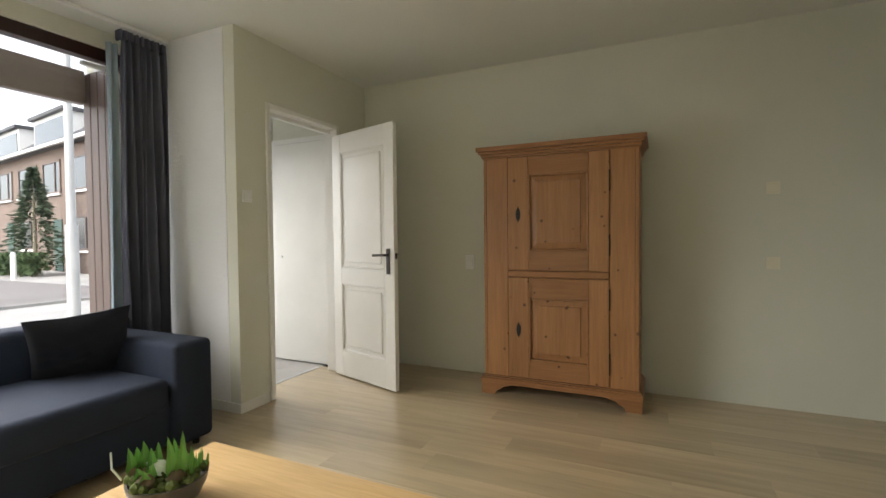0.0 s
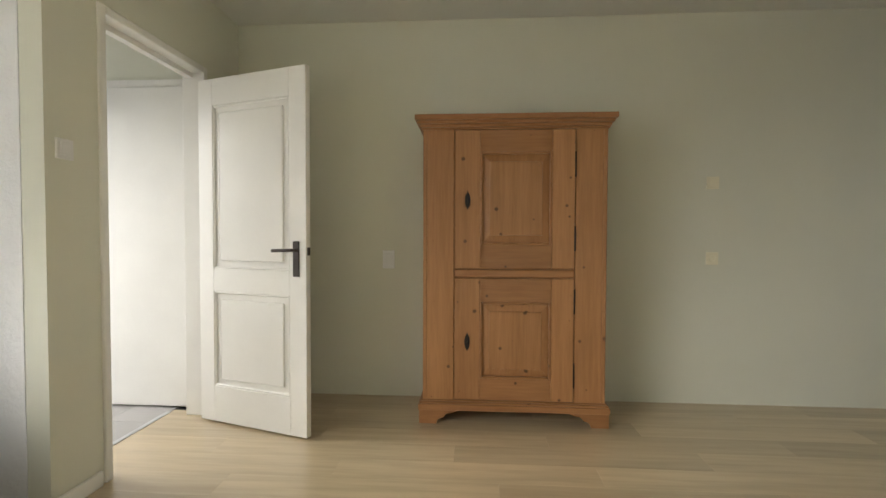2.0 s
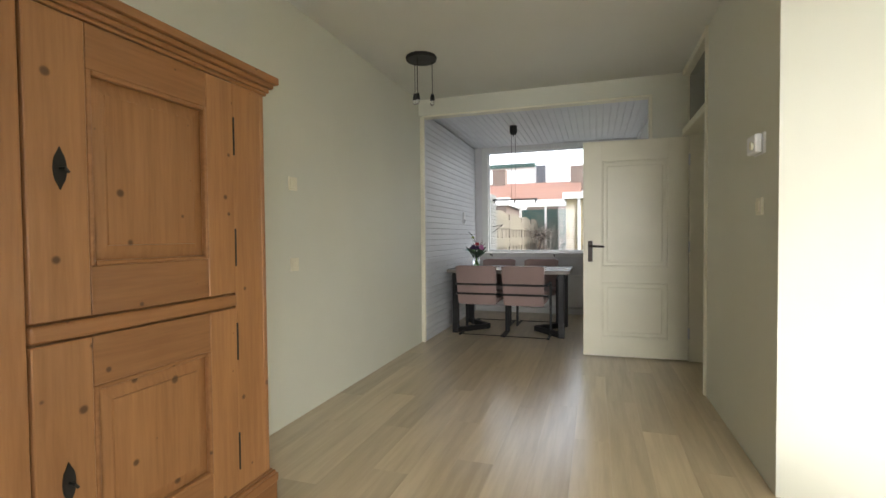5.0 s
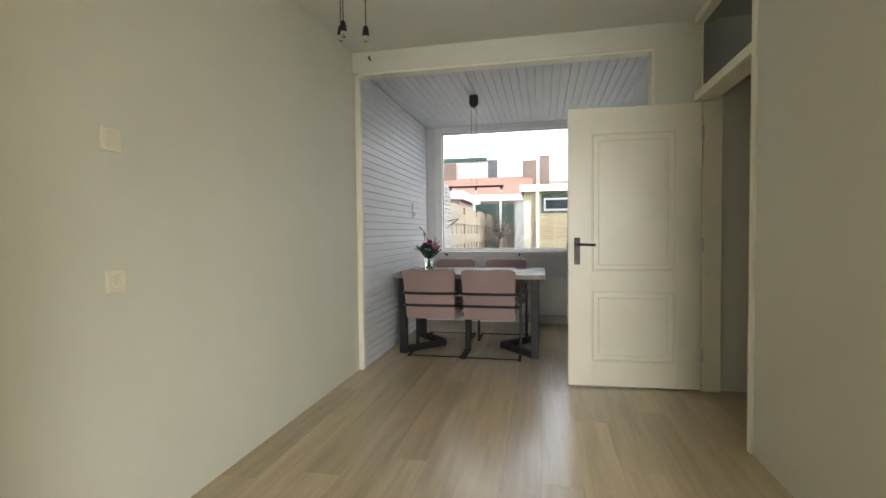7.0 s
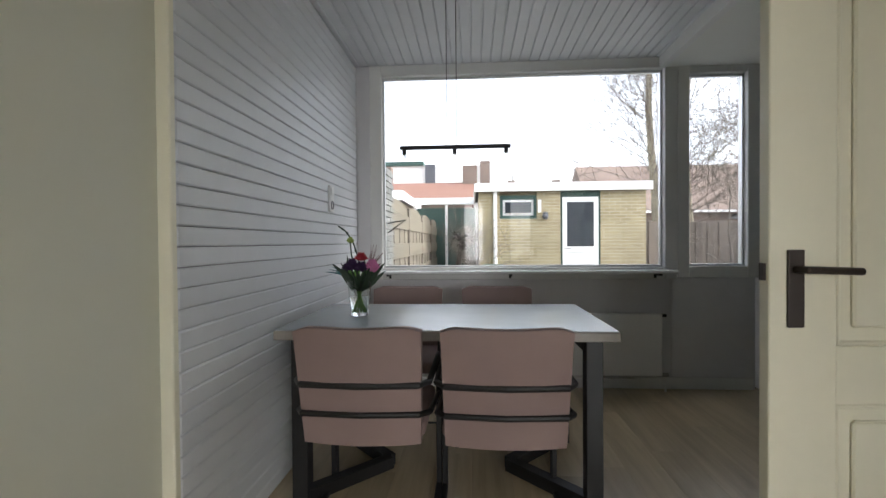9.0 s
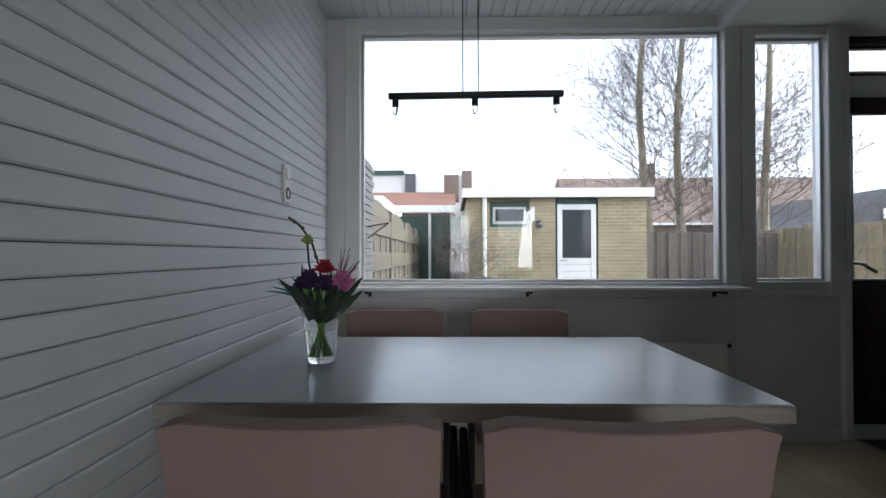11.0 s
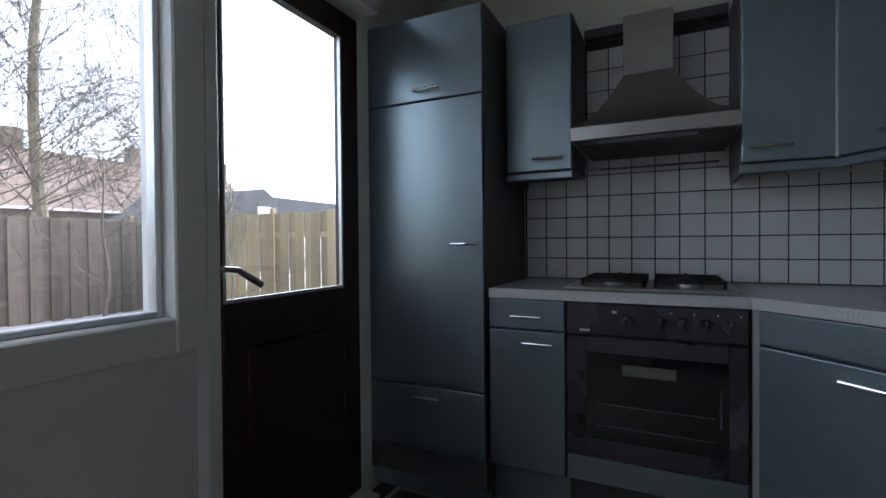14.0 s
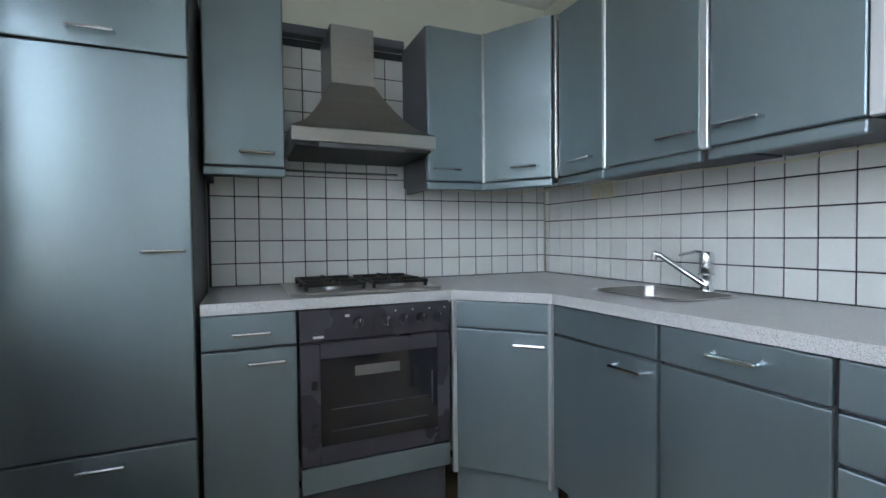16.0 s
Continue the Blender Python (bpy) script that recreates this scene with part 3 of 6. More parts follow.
part("lever", tube(bmesh.new(), [(0.055, -0.05, 1.0), (0.055, -0.10, 1.0), (0.10, -0.105, 0.995), (0.19, -0.10, 0.945)], 0.011), STEEL, pl, "grey metal lever", True)
part("lock_cylinder", rod(bmesh.new(), (0.055, -0.045, 0.87), (0.055, -0.062, 0.87), 0.012), STEEL, pl)
part("bolt", bx(-0.03, -0.075, 0.86, 0.02, -0.05, 0.89, bevel=0.003), PLASTW, d)

# radiator under the sill
d = thing("radiator", pose(0.30, 5.33, 0.13), "white flat panel radiator below the window sill", "radiator")
part("panel", bx(0, 0, 0, 2.08, 0.018, 0.47, bevel=0.006, seg=2), RADW, d)
part("top_grille", bx(0.0, 0.02, 0.445, 2.08, 0.085, 0.465, bevel=0.003), RADW, d)
part("back_panel", bx(0, 0.087, 0.02, 2.08, 0.10, 0.45, bevel=0.004), RADW, d)
part("valve", rod(bmesh.new(), (2.08, 0.05, 0.45), (2.125, 0.05, 0.45), 0.012), BLACK, d)
part("lower_valve", rod(bmesh.new(), (2.06, 0.045, 0.0), (2.14, 0.045, 0.0), 0.015), STEEL, d)
part("pipe", tube(bmesh.new(), [(2.12, 0.05, 0.0), (2.12, 0.05, -0.13)], 0.008), RADW, d)
part("pipe", rod(bmesh.new(), (1.9, 0.08, -0.045), (0.1, 0.08, -0.045), 0.009), RADW, d)
struct("trim_panel_joint", bx(2.50, 5.455, 0.09, 2.503, 5.4585, 0.86), PANELG, "fine joint in the panelling", "trim")

# entrance mat
d = thing("door_mat", pose(3.23, 4.94, 0), "dark grey sunken entrance mat by the garden door", "mat")
part("carpet", bx(0, 0.01, -0.005, 0.90, 0.53, 0.006), MATD, d)
part("edge_strip", bx(-0.022, -0.02, -0.005, 0.0, 0.50, 0.008, bevel=0.002), STEEL, d)
part("edge_strip", bx(0.902, 0.09, -0.005, 0.924, 0.53, 0.008, bevel=0.002), STEEL, d)

# front window
d = thing("window_4", pose(0, 0, 0), "large street window with a dark brown top rail", "window", kind="structure")
f = bx(1.622, -3.50, 0.42, 1.69, -3.42, 2.55)
box(f, 5.23, -3.50, 0.42, 5.30, -3.42, 2.55)
box(f, 1.69, -3.50, 0.42, 5.23, -3.42, 0.50)
part("window_frame", f, WHITE, d)
part("window_frame_top", bx(1.69, -3.50, 2.465, 5.23, -3.42, 2.55, bevel=0.004), MAHOG, d, "dark brown top rail")
g = part("pane", bx(1.69, -3.465, 0.50, 5.23, -3.459, 2.465), GLASS, d)
g.visible_shadow = False
part("window_sill", bx(1.62, -3.40, 0.40, 5.30, -3.33, 0.43, bevel=0.004), WHITE, d)
part("ventilator", bx(1.76, -3.44, 2.40, 2.0, -3.41, 2.43, bevel=0.004), PLASTW, d)
part("cable", tube(bmesh.new(), [(1.76, -3.415, 2.41), (1.74, -3.41, 2.2), (1.70, -3.41, 1.6), (1.70, -3.41, 0.6)], 0.006), PLASTW, d)

# ---- living room things ----


def sofa():
    d = thing("sofa", pose(1.93, -3.28, 0), "dark navy fabric sofa with wide square arms", "sofa")
    part("base", bx(0.02, 0.08, 0.06, 2.45, 0.93, 0.30, bevel=0.02, seg=2), FABRIC, d)
    part("backrest", bx(0.0, 0.0, 0.08, 2.47, 0.24, 0.72, bevel=0.05, seg=3), FABRIC, d, smooth=True)
    for x in (0.0, 2.23):
        part("armrest", bx(x, 0.10, 0.05, x + 0.24, 0.99, 0.63, bevel=0.035, seg=3), FABRIC, d, smooth=True)
    for x in (0.245, 1.235):
        part("seat_cushion", bx(x, 0.22, 0.27, x + 0.985, 0.97, 0.45, bevel=0.05, seg=4), FABRIC, d, smooth=True)
    for x in (0.06, 2.35):
        for y in (0.12, 0.9):
            part("foot", rod(bmesh.new(), (x, y, 0), (x, y, 0.07), 0.02), BLACK, d)


sofa()


def cushion(m):
    bm = bmesh.new()
    n = 26
    top, bot = [], []
    for i in range(n + 1):
        for j in range(n + 1):
            u, v = i / n * 2 - 1, j / n * 2 - 1
            k = (1 - u * u) * (1 - v * v)
            pull = 1 - 0.07 * (1 - abs(u)) - 0.0
            px, py = u * 0.24 * (1 - 0.08 * (1 - v * v)) * 1, v * 0.24 * (1 - 0.08 * (1 - u * u)) * pull / pull
            h = 0.075 * k ** 0.45 + 0.014 * noise.noise((u * 2.2, v * 2.2, 0.3)) + 0.012 * k ** 0.3 * noise.noise((u * 2.0 + v * 5.5, v * 2.4 - u * 3.0, 1.7))
            top.append(bm.verts.new((px, py, h + 0.004)))
            bot.append(bm.verts.new((px, py, -h - 0.004)))
    for s in (top, bot):
        for i in range(n):
            for j in range(n):
                a = i * (n + 1) + j
                bm.faces.new((s[a], s[a + 1], s[a + n + 2], s[a + n + 1]))
    bmesh.ops.remove_doubles(bm, verts=bm.verts[:], dist=0.0005)
    ob = part("cushion", bm, CUSHION, smooth=True)
    ob.matrix_basis = m
    tagged(ob, "charcoal square scatter cushion leaning on the sofa arm", "cushion")


cushion(pose(2.33, -2.87, 0.60, 62, 5, -20))


def curtain():
    d = thing("curtain", pose(1.58, -3.16, 0.02), "slate blue pleated full-length curtain with pale lining", "curtain")
    bm = bmesh.new()
    n, rows = 90, 12
    grid = []
    for r in range(rows + 1):
        z = 2.60 * r / rows
        row = []
        for i in range(n + 1):
            u = i / n
            amp = 0.030 + 0.014 * math.sin(u * 9.0) + 0.006 * noise.noise((u * 6, z, 0))
            tight = 1.0 - 0.35 * max(0.0, z - 2.45) / 0.15
            x = 0.01 + u * (0.33 - 0.03 * z / 2.6) + 0.012 * math.sin(z * 1.7 + u * 12)
            y = amp * tight * math.sin(u * 2 * math.pi * 6.5 + 0.25 * math.sin(z * 1.3)) + 0.01 * noise.noise((u * 3, z * 0.8, 4))
            row.append(bm.verts.new((x, y, z)))
        grid.append(row)
    for a, b in zip(grid, grid[1:]):
        for i in range(n):
            bm.faces.new((a[i], a[i + 1], b[i + 1], b[i]))
    ob = part("cloth", bm, CURTAIN, d, smooth=True)
    so = ob.modifiers.new("thickness", "SOLIDIFY")
    so.thickness = 0.004
    li = bmesh.new()
    g = []
    for r in range(9):
        z = 0.01 + 2.5 * r / 8
        g.append([li.verts.new((0.318 + (0.007 + 0.004 * (2.5 - z) / 2.5) * i + 0.006 * math.sin(z * 2 + i), -0.052 + 0.03 * math.sin(i * 1.1 + 0.3 * z), z)) for i in range(9)])
    for a, b in zip(g, g[1:]):
        for i in range(8):
            li.faces.new((a[i], a[i + 1], b[i + 1], b[i]))
    ob = part("lining", li, LINING, d, "pale blue woven lining", True)
    so = ob.modifiers.new("thickness", "SOLIDIFY")
    so.thickness = 0.003
    hd = bmesh.new()
    for i in range(9):
        box(hd, 0.02 + i * 0.036, -0.04, 2.53, 0.040 + i * 0.036, 0.030, 2.605, 0.009)
    part("pleat_tape", hd, CURTAIN, d)


curtain()
tagged(part("curtain_rail", bx(1.56, -3.17, 2.645, 5.3, -3.145, 2.669, bevel=0.003), PLASTW), "white ceiling-mounted curtain rail", "curtain rail")


def wardrobe():
    """Straight-sided pine cupboard; local y runs along the wall, x out from it."""
    d = thing("wardrobe", pose(0.005, -1.145, 0), "waxed pine wardrobe with two panelled doors, keyholes and bracket feet", "wardrobe")
    D, y0, y1 = 0.455, 0.042, 1.148
    ya, yb = 0.236, 0.956
    part("side_board", bx(0.0, y0, 0.10, D, y0 + 0.024, 1.81, bevel=0.003), PINE, d)
    part("side_board", bx(0.0, y1 - 0.024, 0.10, D, y1, 1.81, bevel=0.003), PINE, d)
    part("body", bx(0.006, y0 + 0.025, 0.11, D - 0.022, y1 - 0.025, 1.80), PINE, d)
    part("front_stile", bx(D - 0.021, y0 + 0.0245, 0.13, D, ya - 0.004, 1.802, bevel=0.003), PINE, d)
    part("front_stile", bx(D - 0.021, yb + 0.005, 0.13, D, y1 - 0.0245, 1.802, bevel=0.003), PINE, d)
    # stepped base moulding and crown, mitred round three sides
    for nm, steps in (("base_moulding", ((0.084, 0.122, 0.026), (0.122, 0.136, 0.018), (0.136, 0.146, 0.008))),
                      ("cornice", ((1.798, 1.812, 0.010), (1.812, 1.832, 0.018), (1.832, 1.852, 0.032), (1.852, 1.884, 0.048)))):
        for z0, z1, o in steps:
            part(nm, bx(0.0, y0 - o, z0, D + o, y1 + o, z1, bevel=0.0045, seg=3), PINEX, d)
    for s in (0, 1):
        sg, ye = (1, y0 - 0.020) if s == 0 else (-1, y1 + 0.020)
        pts = [(0, 0), (0.105, 0), (0.112, 0.022), (0.130, 0.036), (0.150, 0.040), (0.165, 0.062), (0.205, 0.070), (0.24, 0.084), (0, 0.084)]
        bm = bmesh.new()
        a = [bm.verts.new((D + 0.020, ye + sg * p, z)) for p, z in pts]
        b = [bm.verts.new((D - 0.008, ye + sg * p, z)) for p, z in pts]
        bm.faces.new(a)
        bm.faces.new(b[::-1])
        for k in range(len(pts)):
            bm.faces.new((a[k], a[(k + 1) % len(pts)], b[(k + 1) % len(pts)], b[k]))
        part("foot", bm, PINEX, d)
        part("foot_return", bx(D - 0.13, min(ye, ye + sg * 0.028), 0, D - 0.009, max(ye, ye + sg * 0.028), 0.084, bevel=0.003), PINEX, d)
        part("rear_foot", bx(0.01, min(ye, ye + sg * 0.06), 0, 0.10, max(ye, ye + sg * 0.06), 0.084, bevel=0.003), PINEX, d)
    part("middle_rail", bx(D - 0.020, ya - 0.002, 0.903, D + 0.012, yb + 0.003, 0.952, bevel=0.010, seg=3), PINEX, d)
    for z0, z1, q0, q1, key, pins in ((0.150, 0.897, 0.282, 0.752, 0.507, (0.31, 0.76)), (0.958, 1.794, 1.100, 1.664, 1.37, (1.14, 1.585))):
        p0, p1 = 0.390, 0.822
        door = part("door", bx(D - 0.018, ya, z0, D + 0.008, p0, z1, bevel=0.003), PINE, d)
        part("stile", bx(D - 0.018, p1, z0, D + 0.008, yb, z1, bevel=0.003), PINE, door)
        part("rail", bx(D - 0.018, p0 + 0.001, z0, D + 0.0075, p1 - 0.001, q0, bevel=0.002), PINEX, door)
        part("rail", bx(D - 0.018, p0 + 0.001, q1, D + 0.0075, p1 - 0.001, z1, bevel=0.002), PINEX, door)
        bm = bmesh.new()
        rings = []
        for ins, x in ((0.0, D - 0.012), (0.014, D - 0.014), (0.058, D - 0.004), (0.060, D + 0.002)):
            rings.append([bm.verts.new((x, y, z)) for y, z in ((p0 + ins, q0 + ins), (p1 - ins, q0 + ins), (p1 - ins, q1 - ins), (p0 + ins, q1 - ins))])
        for a, b in zip(rings, rings[1:]):
            for k in range(4):
                bm.faces.new((a[k], a[(k + 1) % 4], b[(k + 1) % 4], b[k]))
        bm.faces.new(rings[-1])
        part("panel", bm, PINE, door)
        mo = bx(D - 0.012, p0, q0, D + 0.011, p0 + 0.015, q1, bevel=0.005, seg=2)
        box(mo, D - 0.012, p1 - 0.015, q0, D + 0.011, p1, q1, 0.005, 2)
        box(mo, D - 0.012, p0 + 0.015, q0, D + 0.0108, p1 - 0.015, q0 + 0.015, 0.005, 2)
        box(mo, D - 0.012, p0 + 0.015, q1 - 0.015, D + 0.0108, p1 - 0.015, q1, 0.005, 2)
        part("moulding", mo, PINEX, door)
        esc = prism(bmesh.new(), [(0.017 * math.cos(a * 0.3927), 0.052 * math.sin(a * 0.3927) * (1.12 if a % 8 == 4 else 0.9)) for a in range(16)], 0, 0.004)
        part("keyhole_plate", esc, IRON, door, "dark oval iron keyhole plate").matrix_basis = Matrix.Translation((D + 0.008, ya + 0.079, key)) @ Matrix(((0, 0, 1, 0), (1, 0, 0, 0), (0, 1, 0, 0), (0, 0, 0, 1)))
        part("key", tube(bmesh.new(), [(D + 0.01, ya + 0.079, key), (D + 0.032, ya + 0.079, key), (D + 0.034, ya + 0.087, key - 0.012)], 0.004), IRON, door)
        for z in pins:
            part("hinge", rod(bmesh.new(), (D + 0.006, yb + 0.003, z - 0.075), (D + 0.006, yb + 0.003, z + 0.075), 0.0045), IRON, door, "long dark iron hinge")

wardrobe()


def coffee_table():
    d = thing("coffee_table", pose(2.60, -1.455, 0), "low oak coffee table with a thick top", "coffee table")
    part("tabletop", bx(0, 0, 0.375, 0.53, 1.15, 0.42, bevel=0.004, seg=2), OAKT, d)
    for x in (0.03, 0.44):
        for y in (0.03, 1.06):
            part("leg", bx(x, y, 0, x + 0.06, y + 0.06, 0.375, bevel=0.003), OAKT, d)
    part("apron", bx(0.05, 0.05, 0.30, 0.48, 1.10, 0.374), OAKT, d)


coffee_table()


def blade(bm, base, tip, wide, curl=0.02, n=6):
    """A pointed fleshy leaf from base to tip, folded along its middle."""
    base, tip = Vector(base), Vector(tip)
    ax = (tip - base)
    side = ax.cross(Vector((0.3, 0.9, 0.2))).normalized()
    out = side.cross(ax).normalized()
    prev = None
    for i in range(n + 1):
        u = i / n
        c = base + ax * u + out * curl * math.sin(u * 3.1)
        w = wide * (0.35 + 0.65 * math.sin(min(1, u * 1.3 + 0.25) * math.pi * 0.85)) * (1 - u ** 4)
        row = [bm.verts.new(c - side * w), bm.verts.new(c - out * w * 0.5), bm.verts.new(c + side * w)]
        if prev:
            for k in range(2):
                bm.faces.new((prev[k], prev[k + 1], row[k + 1], row[k]))
        prev = row
    return bm


def bulb_bowl():
    rnd = random.Random(3)
    d = thing("bulb_planter", pose(2.955, -1.21, 0.42), "dark bowl of sprouting hyacinth bulbs with moss on the table", "potted plant")
    part("bowl", lathe(bmesh.new(), [(0.0, 0.0), (0.06, 0.0), (0.085, 0.02), (0.105, 0.06), (0.11, 0.085), (0.103, 0.085), (0.095, 0.06), (0.0, 0.055)], 28), BOWL, d, smooth=True)
    mo = bmesh.new()
    for i in range(70):
        a, r = rnd.random() * 6.28, 0.10 * rnd.random() ** 0.5
        bmesh.ops.create_icosphere(mo, subdivisions=1, radius=0.010 + 0.010 * rnd.random(), matrix=Matrix.Translation((r * math.cos(a), r * math.sin(a), 0.08 + 0.012 * rnd.random())))
    part("moss", mo, MOSS, d, "green-brown moss", True)
    for k, (x, y, h) in enumerate(((0.01, 0.05, 0.145), (0.02, -0.045, 0.095), (0.045, -0.075, 0.085), (0.07, 0.0, 0.05))):
        b = bmesh.new()
        bmesh.ops.create_uvsphere(b, u_segments=12, v_segments=8, radius=0.026, matrix=Matrix.Translation((x, y, 0.095)))
        bulb = part("bulb", b, SOIL, d, smooth=True)
        lf = bmesh.new()
        for j in range(3):
            a = j * 2.1 + k
            blade(lf, (x + 0.012 * math.cos(a), y + 0.012 * math.sin(a), 0.10), (x + 0.022 * math.cos(a), y + 0.022 * math.sin(a), 0.10 + h * (0.70 + 0.3 * rnd.random())), 0.0165, 0.012)
        part("leaves", lf, LEAF, bulb, "fresh green leaf spears", True)
    sh = bmesh.new()
    for j in range(26):
        a, r = rnd.random() * 6.28, 0.04 * rnd.random()
        x, y = -0.055 + r * math.cos(a), 0.045 + r * math.sin(a)
        blade(sh, (x, y, 0.085), (x + 0.01 * math.cos(a), y + 0.01 * math.sin(a), 0.12 + 0.05 * rnd.random()), 0.004, 0.004)
    part("shoots", sh, LEAF, d, "clump of thin green shoots", True)
    rb = bmesh.new()
    for (a, b) in (((0.0, 0.0, 0.10), (0.03, -0.055, 0.13)), ((0.01, 0.01, 0.10), (-0.02, 0.065, 0.135)), ((0.0, 0.02, 0.11), (0.06, 0.03, 0.15))):
        blade(rb, a, b, 0.022, 0.02)
    ob = part("ribbon", rb, FELT, d, "pale felt ribbon", True)
    tw = tube(bmesh.new(), [(0.08, -0.09, 0.09), (0.10, -0.10, 0.13), (0.09, -0.12, 0.17)], 0.003, 6)
    part("twig", tw, FELT, d)


bulb_bowl()


def wall_plate(name, m, w, h, label, cat, kind, skin=PLASTIC):
    """A small plate on a wall; local z out of the wall, y up."""
    d = thing(name, m, label, cat)
    part("plate", bx(-w / 2, -h / 2, 0, w / 2, h / 2, 0.012, bevel=0.003, seg=2), skin, d)
    if kind == "switch":
        part("rocker", bx(-w * 0.32, -h * 0.32, 0.012, w * 0.32, h * 0.32, 0.018, bevel=0.002), skin, d)
    elif kind == "socket":
        part("socket_well", lathe(bmesh.new(), [(0.024, 0.0125), (0.022, 0.016), (0.018, 0.016), (0.018, 0.0125)], 18), skin, d)
    else:
        part("cover", bx(-w * 0.42, -h * 0.42, 0.012, w * 0.42, h * 0.42, 0.03, bevel=0.004), PLASTW, d)
        part("display", bx(-w * 0.2, h * 0.05, 0.03, w * 0.2, h * 0.25, 0.032), GREYD, d)
    return d


EAST = Matrix(((0, 0, 1, 0), (1, 0, 0, 0), (0, 1, 0, 0), (0, 0, 0, 1)))
WEST = Matrix(((0, 0, -1, 0), (-1, 0, 0, 0), (0, 1, 0, 0), (0, 0, 0, 1)))
NORTH = Matrix(((-1, 0, 0, 0), (0, 0, 1, 0), (0, 1, 0, 0), (0, 0, 0, 1)))
wall_plate("blank_plate", Matrix.Translation((0.0, 0.83, 1.522)) @ EAST, 0.08, 0.085, "ivory wall box with a square cover", "wall plate", "switch")
wall_plate("wall_socket", Matrix.Translation((0.0, 0.834, 1.006)) @ EAST, 0.08, 0.085, "ivory single wall socket", "socket", "socket")
wall_plate("junction_box", Matrix.Translation((0.0, -1.40, 0.985)) @ EAST, 0.085, 0.13, "white plastic box low on the wall", "wall box", "switch", PLASTW)
wall_plate("light_switch", Matrix.Translation((1.465, -2.50, 1.51)) @ NORTH, 0.08, 0.085, "white light switch beside the hall door", "light switch", "switch", PLASTW)
wall_plate("light_switch", Matrix.Translation((2.61, 0.93, 1.31)) @ WEST, 0.08, 0.085, "white light switch below the thermostat", "light switch", "switch")
th = thing("thermostat", Matrix.Translation((2.61, 0.935, 1.61)) @ WEST, "white boxy room thermostat on the wall", "thermostat")
part("base", bx(-0.07, -0.05, 0, 0.07, 0.05, 0.012, bevel=0.003), PLASTW, th)
part("cover", bx(-0.065, -0.045, 0.012, 0.065, 0.045, 0.045, bevel=0.008, seg=2), PLASTW, th)
part("dial", rod(bmesh.new(), (0.03, -0.01, 0.045), (0.03, -0.01, 0.055), 0.02, n=20), PLASTIC, th)


def cluster_lamp():
    d = thing("pendant_lamp", pose(0.47, 1.95, CEIL_L), "black round ceiling rose with three bare-bulb pendants", "ceiling lamp")
    part("ceiling_rose", lathe(bmesh.new(), [(0, 0), (0.125, 0), (0.13, -0.01), (0.125, -0.03), (0.0, -0.034)], 32), BLACK, d, smooth=True)
    for i, (a, l) in enumerate(((0.5, 0.33), (2.6, 0.31), (4.7, 0.35))):
        x, y = 0.09 * math.cos(a), 0.09 * math.sin(a)
        part("cord", rod(bmesh.new(), (x, y, -0.03), (x, y, -l), 0.003, n=6), BLACK, d)
        h = part("lamp_holder", lathe(bmesh.new(), [(0, -l + 0.03), (0.012, -l + 0.025), (0.018, -l), (0.02, -l - 0.025), (0.014, -l - 0.027), (0, -l - 0.02)], 14, x, y), BLACK, d, smooth=True)
        part("bulb", lathe(bmesh.new(), [(0.010, -l - 0.02), (0.016, -l - 0.035), (0.017, -l - 0.05), (0.010, -l - 0.062), (0.0, -l - 0.065)], 14, x, y), GLASSV, h, "clear unlit bulb", True)


cluster_lamp()
dt = thing("wall_hook", pose(0.16, 2.95, 2.60), "small dark hook on the beam", "hook")
part("hook", tube(bmesh.new(), [(0, 0.15, 0), (0, 0.10, 0), (0.02, 0.08, 0.0)], 0.006), BLACK, dt)

# ---- dining corner ----


def dining_table():
    d = thing("dining_table", pose(0.118, 3.685, 0), "rectangular dining table with white top and dark steel frame legs", "table")
    part("tabletop", bx(0, 0, 0.735, 1.45, 0.85, 0.776, bevel=0.004, seg=2), TABLEE, d)
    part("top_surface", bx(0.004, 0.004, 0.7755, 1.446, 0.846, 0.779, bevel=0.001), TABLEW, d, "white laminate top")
    for x, s in ((0.06, 1), (1.32, -1)):
        for y in (0.04, 0.74):
            part("leg", bx(x, y, 0, x + 0.07, y + 0.07, 0.735, bevel=0.003), BLACK, d)
        part("top_bar", bx(x, 0.11, 0.675, x + 0.07, 0.74, 0.734, bevel=0.003), BLACK, d)
        inner = x + 0.035 + s * 0.33
        for y in (0.075, 0.775):
            a, b = Vector((x + 0.035, y, 0.03)), Vector((inner, 0.425, 0.03))
            fb = bx(-0.03, 0, -0.03, 0.03, (b - a).length, 0.03, bevel=0.003)
            part("floor_bar", fb, BLACK, d).matrix_basis = Matrix.Translation(a) @ Matrix.Rotation(math.atan2(b.y - a.y, b.x - a.x) - math.pi / 2, 4, "Z")


dining_table()


